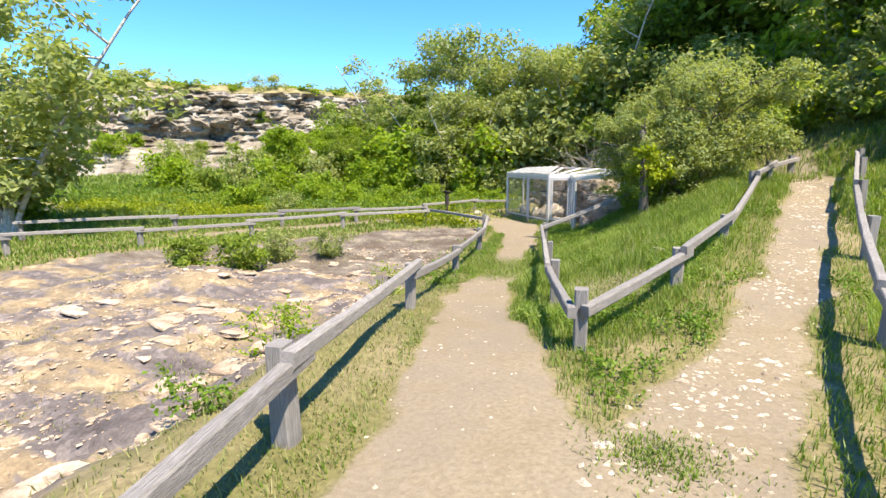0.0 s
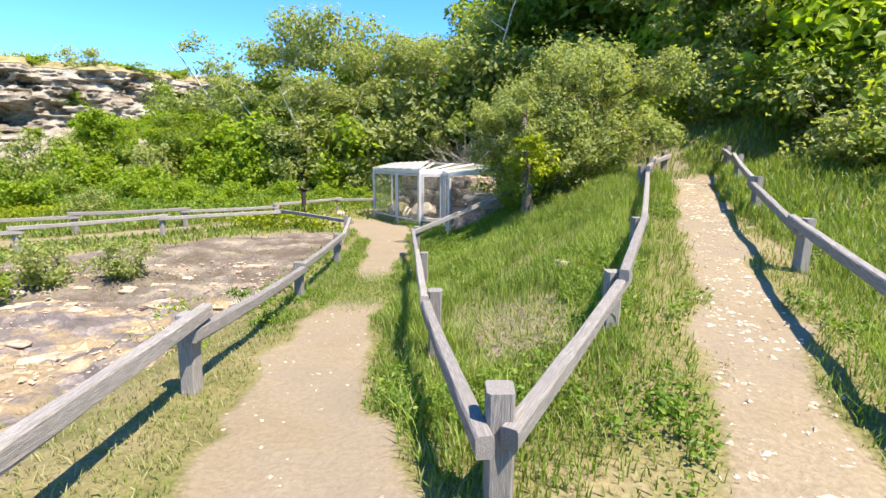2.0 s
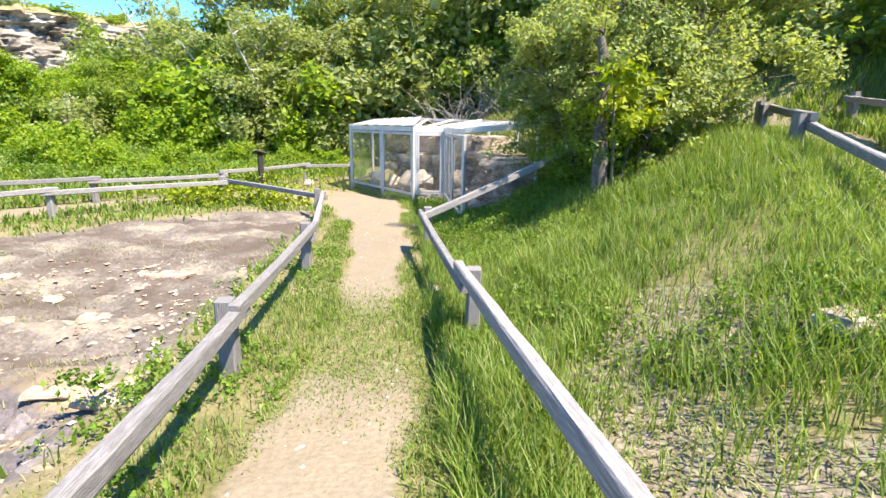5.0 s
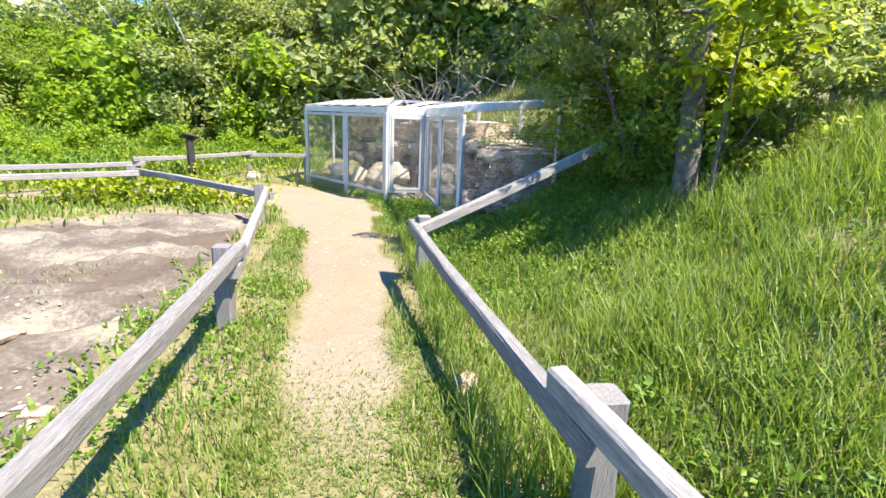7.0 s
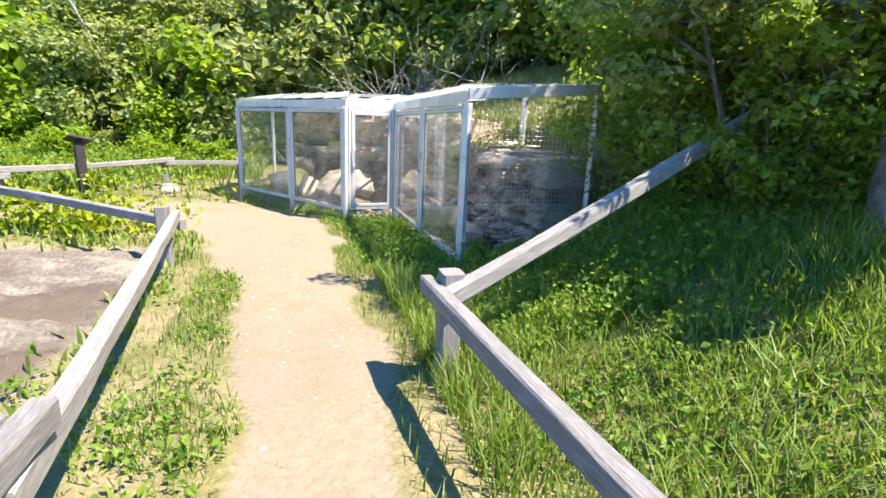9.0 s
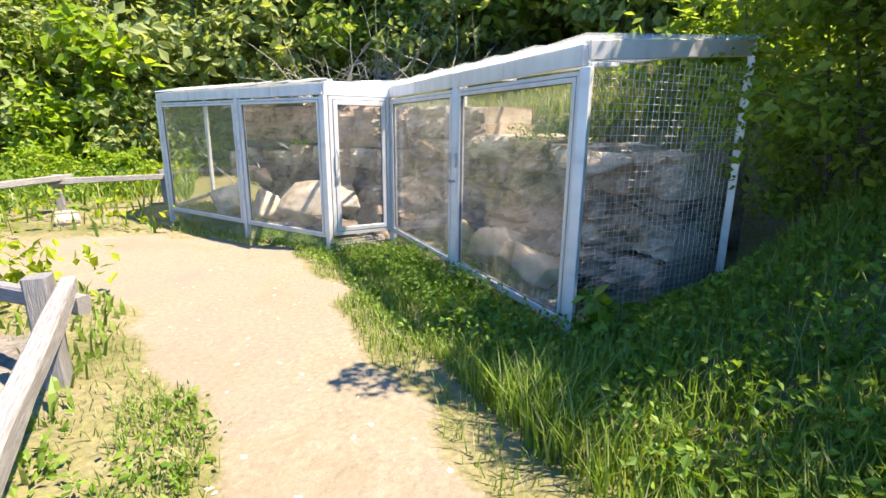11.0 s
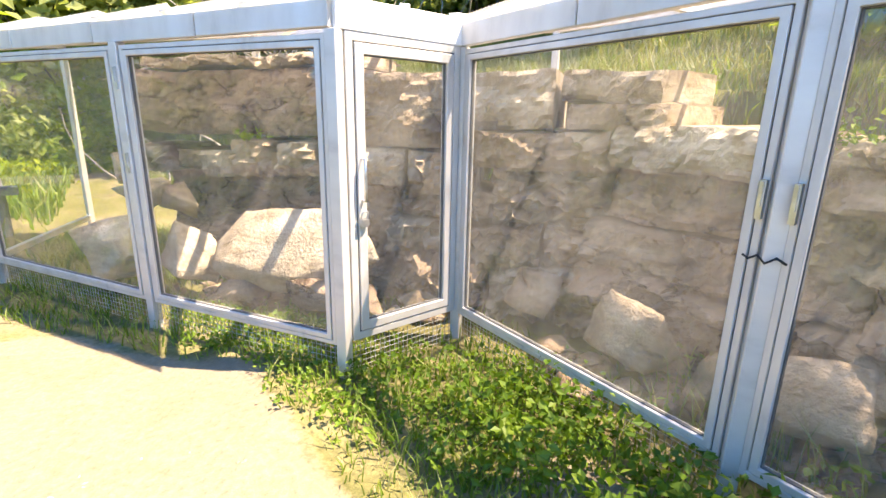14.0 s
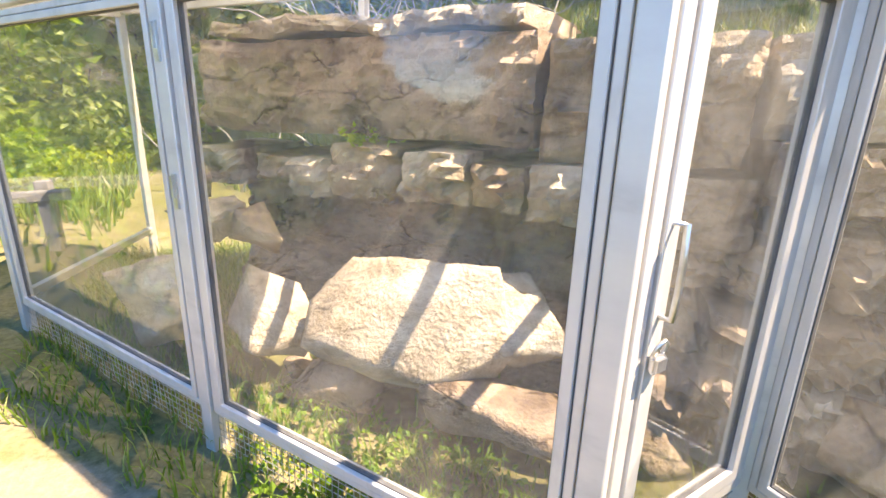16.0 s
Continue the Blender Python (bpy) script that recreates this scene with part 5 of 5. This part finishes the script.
def bank_bare(x, y):
    return (1 - 0.95 * np.exp(-(((x - 2.5) / 0.3) ** 2 + ((y - 18.7) / 0.5) ** 2))) * (1 - 0.88 * bare_patch(x, y))


tall = scatter(230000, (2.1, 9.5, 2.0, 19.5), lambda x, y: off_path(x, y) * bank_bare(x, y) * (0.25 + 0.75 * sstep(0.3, 0.6, fbm(x * 0.8, y * 0.8, 61))) * np.where(strip(x, y, UPPER) > -0.5, 0.35, 1) * np.where((y > 16.9) & (x < 3.1), 0.3 + 0.7 * (fbm(x * 2.5, y * 2.5, 97) > 0.55), 1))
h = 0.1 + 0.22 * sstep(0.35, 0.7, fbm(tall[:, 0] * 0.6, tall[:, 1] * 0.6, 62)) * sstep(4, 8, tall[:, 1]) + 0.1 * sstep(13, 16, tall[:, 1]) * np.where((tall[:, 1] > 17.2) & (tall[:, 0] < 3.1), 0.1, 1) - 0.12 * sstep(16.6, 17.6, tall[:, 1]) * (tall[:, 0] < 3.1)
h = np.maximum(h, 0.06)
blades("grass", tall, h, 0.0048, 0.5, GRASS, "long green grass on the bank")
verge = scatter(110000, (-1.0, 2.6, -2, 21), lambda x, y: off_path(x, y) * sstep(-1.3, -0.05, strip(x, y, MAIN)) * (0.2 + 0.8 * sstep(0.3, 0.65, fbm(x * 1.5, y * 1.5, 63))) * np.where((x < 1.3) & (y < 7.5), 0.22, 1) * np.where(x < 0.25, 0.15, 1))
blades("grass", verge, np.where(verge[:, 1] > 8, 0.12, 0.055), 0.0045, 0.6, GRASS, "short grass along the edge of the path")
dryv = scatter(60000, (-2.0, 2.0, -2, 20), lambda x, y: off_path(x, y) * np.where(y < 9, 0.9, 0.35) * sstep(-2.4, -0.1, strip(x, y, MAIN)))
blades("dry_grass", dryv, 0.07, 0.004, 0.9, DRY, "thin straw-coloured grass beside the fence")
tongue = scatter(9000, (2.9, 4.2, 1.7, 3.0), lambda x, y: np.exp(-(((x - 3.45) / 0.35) ** 2 + ((y - 2.35) / 0.28) ** 2) * 1.5))
blades("grass", tongue, 0.05, 0.005, 0.7, GRASS, "patch of low green grass in the fork of the path")
thin = scatter(26000, (3.0, 8.5, -1, 14), lambda x, y: sstep(-0.9, 0.3, strip(x, y, UPPER)) * np.clip(1 - path_mask(x, y) * 1.1, 0, 1))
blades("dry_grass", thin, 0.05, 0.0045, 0.9, DRY, "thin trodden grass beside the stony path")
worn = scatter(44000, (0.9, 2.1, 8.4, 12.6), lambda x, y: (1 - path_mask(x, y)) * (0.3 + 0.9 * fbm(x * 2, y * 2, 64)))
blades("grass", worn, 0.035, 0.004, 0.8, GRASS, "worn thin grass growing on the path")
meadow = scatter(75000, (-22, 0, 6, 33), lambda x, y: (1 - field_mask(x, y)) * (1 - path_mask(x, y)) * (np.hypot(x - 2, y) > 9) * off_path(x, y) * yard(x, y))
blades("grass", meadow, 0.16 + 0.3 * sstep(19, 26, meadow[:, 1] - meadow[:, 0] * 0.3), 0.019, 0.5, GRASS, "long meadow grass on the quarry floor")
far = scatter(26000, (-40, -3, 22, 44), lambda x, y: np.ones_like(x))
blades("grass", far, 0.55, 0.06, 0.5, GRASS, "tall rough grass and herbs below the wood")
hill = scatter(36000, (1.0, 14, 18, 30), lambda x, y: (behind(x, y) > np.where(y > 24.5, -0.6, 0.25)) * 0.9)
blades("grass", hill, 0.3, 0.009, 0.6, DRY, "pale flowering grass on top of the rock face")
blades("grass", scatter(30000, (1.0, 14, 15, 30), lambda x, y: (behind(x, y) > np.where(y > 24.5, -0.8, 0.1)) * 1.0), 0.24, 0.009, 0.6, GRASS, "green grass on top of the rock face")
blades("grass", scatter(40000, (8, 14, -2, 17), lambda x, y: off_path(x, y)), 0.3, 0.012, 0.5, GRASS, "long grass beyond the upper fence")
litter = scatter(30000, (2.6, 5.8, 5.2, 11.8), lambda x, y: 1 - bank_bare(x, y))
blades("dry_grass", litter, 0.05, 0.006, 2.2, DRY, "flattened straw and litter on the bare bank")
fieldg = scatter(16000, (-8, 0, 0, 15), lambda x, y: field_mask(x, y) * (fbm(x * 0.9, y * 0.9, 81) > 0.55))
blades("dry_grass", fieldg, 0.07, 0.005, 0.9, DRY, "sparse dry grass on the bare rock")
foot = scatter(16000, (0.0, 3.1, 16.8, 23.4), lambda x, y: np.clip(1 - 1.5 * path_mask(x, y), 0, 1) * (((np.abs((x - 2.07) * 0.83 + (y - 20.2) * 0.56) < 0.5) & (y > 20)) | ((x > 1.9) & (y <= 20.3))) * bank_bare(x, y) * (0.3 + 0.7 * fbm(x * 3, y * 3, 95)))
blades("grass", foot, 0.13, 0.005, 0.8, GRASS, "uneven grass along the foot of the enclosure")
cage_g = scatter(9000, (0.0, 3.4, 16.6, 23.4), lambda x, y: in_cage(x, y) * 0.35)
blades("grass", cage_g, 0.13, 0.006, 0.7, GRASS, "tufts of grass among the rocks behind glass")


def herbs(n, box, size, mat, label, keep, hgt):
    p = scatter(n, box, keep)
    k = 7
    q = np.repeat(p, k, 0) + rng.normal(0, size * 0.8, (len(p) * k, 2))
    z = relief(q[:, 0], q[:, 1]) + rng.uniform(0.02, 1, len(q)) * hgt
    tagged(new("herbs", mesh_of("herbs", *leaf_quads(np.column_stack([q, z]), size, 0.0, np.tile([0, 0, 0.2], (len(q), 1))), mat)), label, "herbs", kind="stuff")


herbs(9000, (2.3, 8, 3, 14), 0.045, HERB, "leafy herbs among the grass of the bank", lambda x, y: off_path(x, y) * (fbm(x * 0.9, y * 0.9, 90) > 0.52), 0.16)
herbs(3200, (2.2, 5, 14, 19.5), 0.05, HERB, "shaded nettles and herbs by the enclosure", lambda x, y: off_path(x, y) * (x > 2.3), 0.28)
herbs(1100, (-0.6, 1.2, 8, 17), 0.045, HERB, "low herbs under the fence", lambda x, y: off_path(x, y) * (fbm(x * 1.3, y * 1.3, 91) > 0.5), 0.12)
herbs(16000, (-24, 0, 19, 34), 0.12, LEAF_YELLOW, "yellow-green flowering herbs in the meadow", lambda x, y: (fbm(x * 0.35, y * 0.35, 92) > 0.5) * off_path(x, y) * yard(x, y), 0.5)
herbs(9000, (-30, -1, 22, 40), 0.13, HERB, "green herbs in the meadow", lambda x, y: off_path(x, y) * yard(x, y), 0.6)
herbs(900, (1.2, 3.0, 19.0, 22.0), 0.04, HERB, "low weeds at the foot of the enclosure", lambda x, y: (1 - path_mask(x, y)) * (np.abs((x - 2.07) * 0.83 + (y - 20.2) * 0.56) < 0.55), 0.1)
herbs(260, (1.9, 3.0, 16.9, 20.2), 0.045, HERB, "leafy weeds in front of the glass", lambda x, y: (1 - path_mask(x, y)) * bank_bare(x, y) * (fbm(x * 1.8, y * 1.8, 98) > 0.46), 0.16)
pale = scatter(46000, (2.4, 6.6, 4.5, 15), lambda x, y: off_path(x, y) * bank_bare(x, y) * (0.15 + 0.85 * (fbm(x * 1.1, y * 1.1, 99) > 0.52)) * np.where(strip(x, y, UPPER) > -0.4, 0.2, 1))
blades("grass", pale, 0.21, 0.004, 0.7, PALE, "pale seeding grass among the green on the bank")
mound = scatter(7000, (0.1, 2.0, 22.5, 25.0), lambda x, y: ((x - 2.07) * 0.83 + (y - 20.2) * 0.56 > 0.45) * 0.8)
blades("grass", mound, 0.2, 0.006, 0.7, GRASS, "rough grass at the end of the rock face")
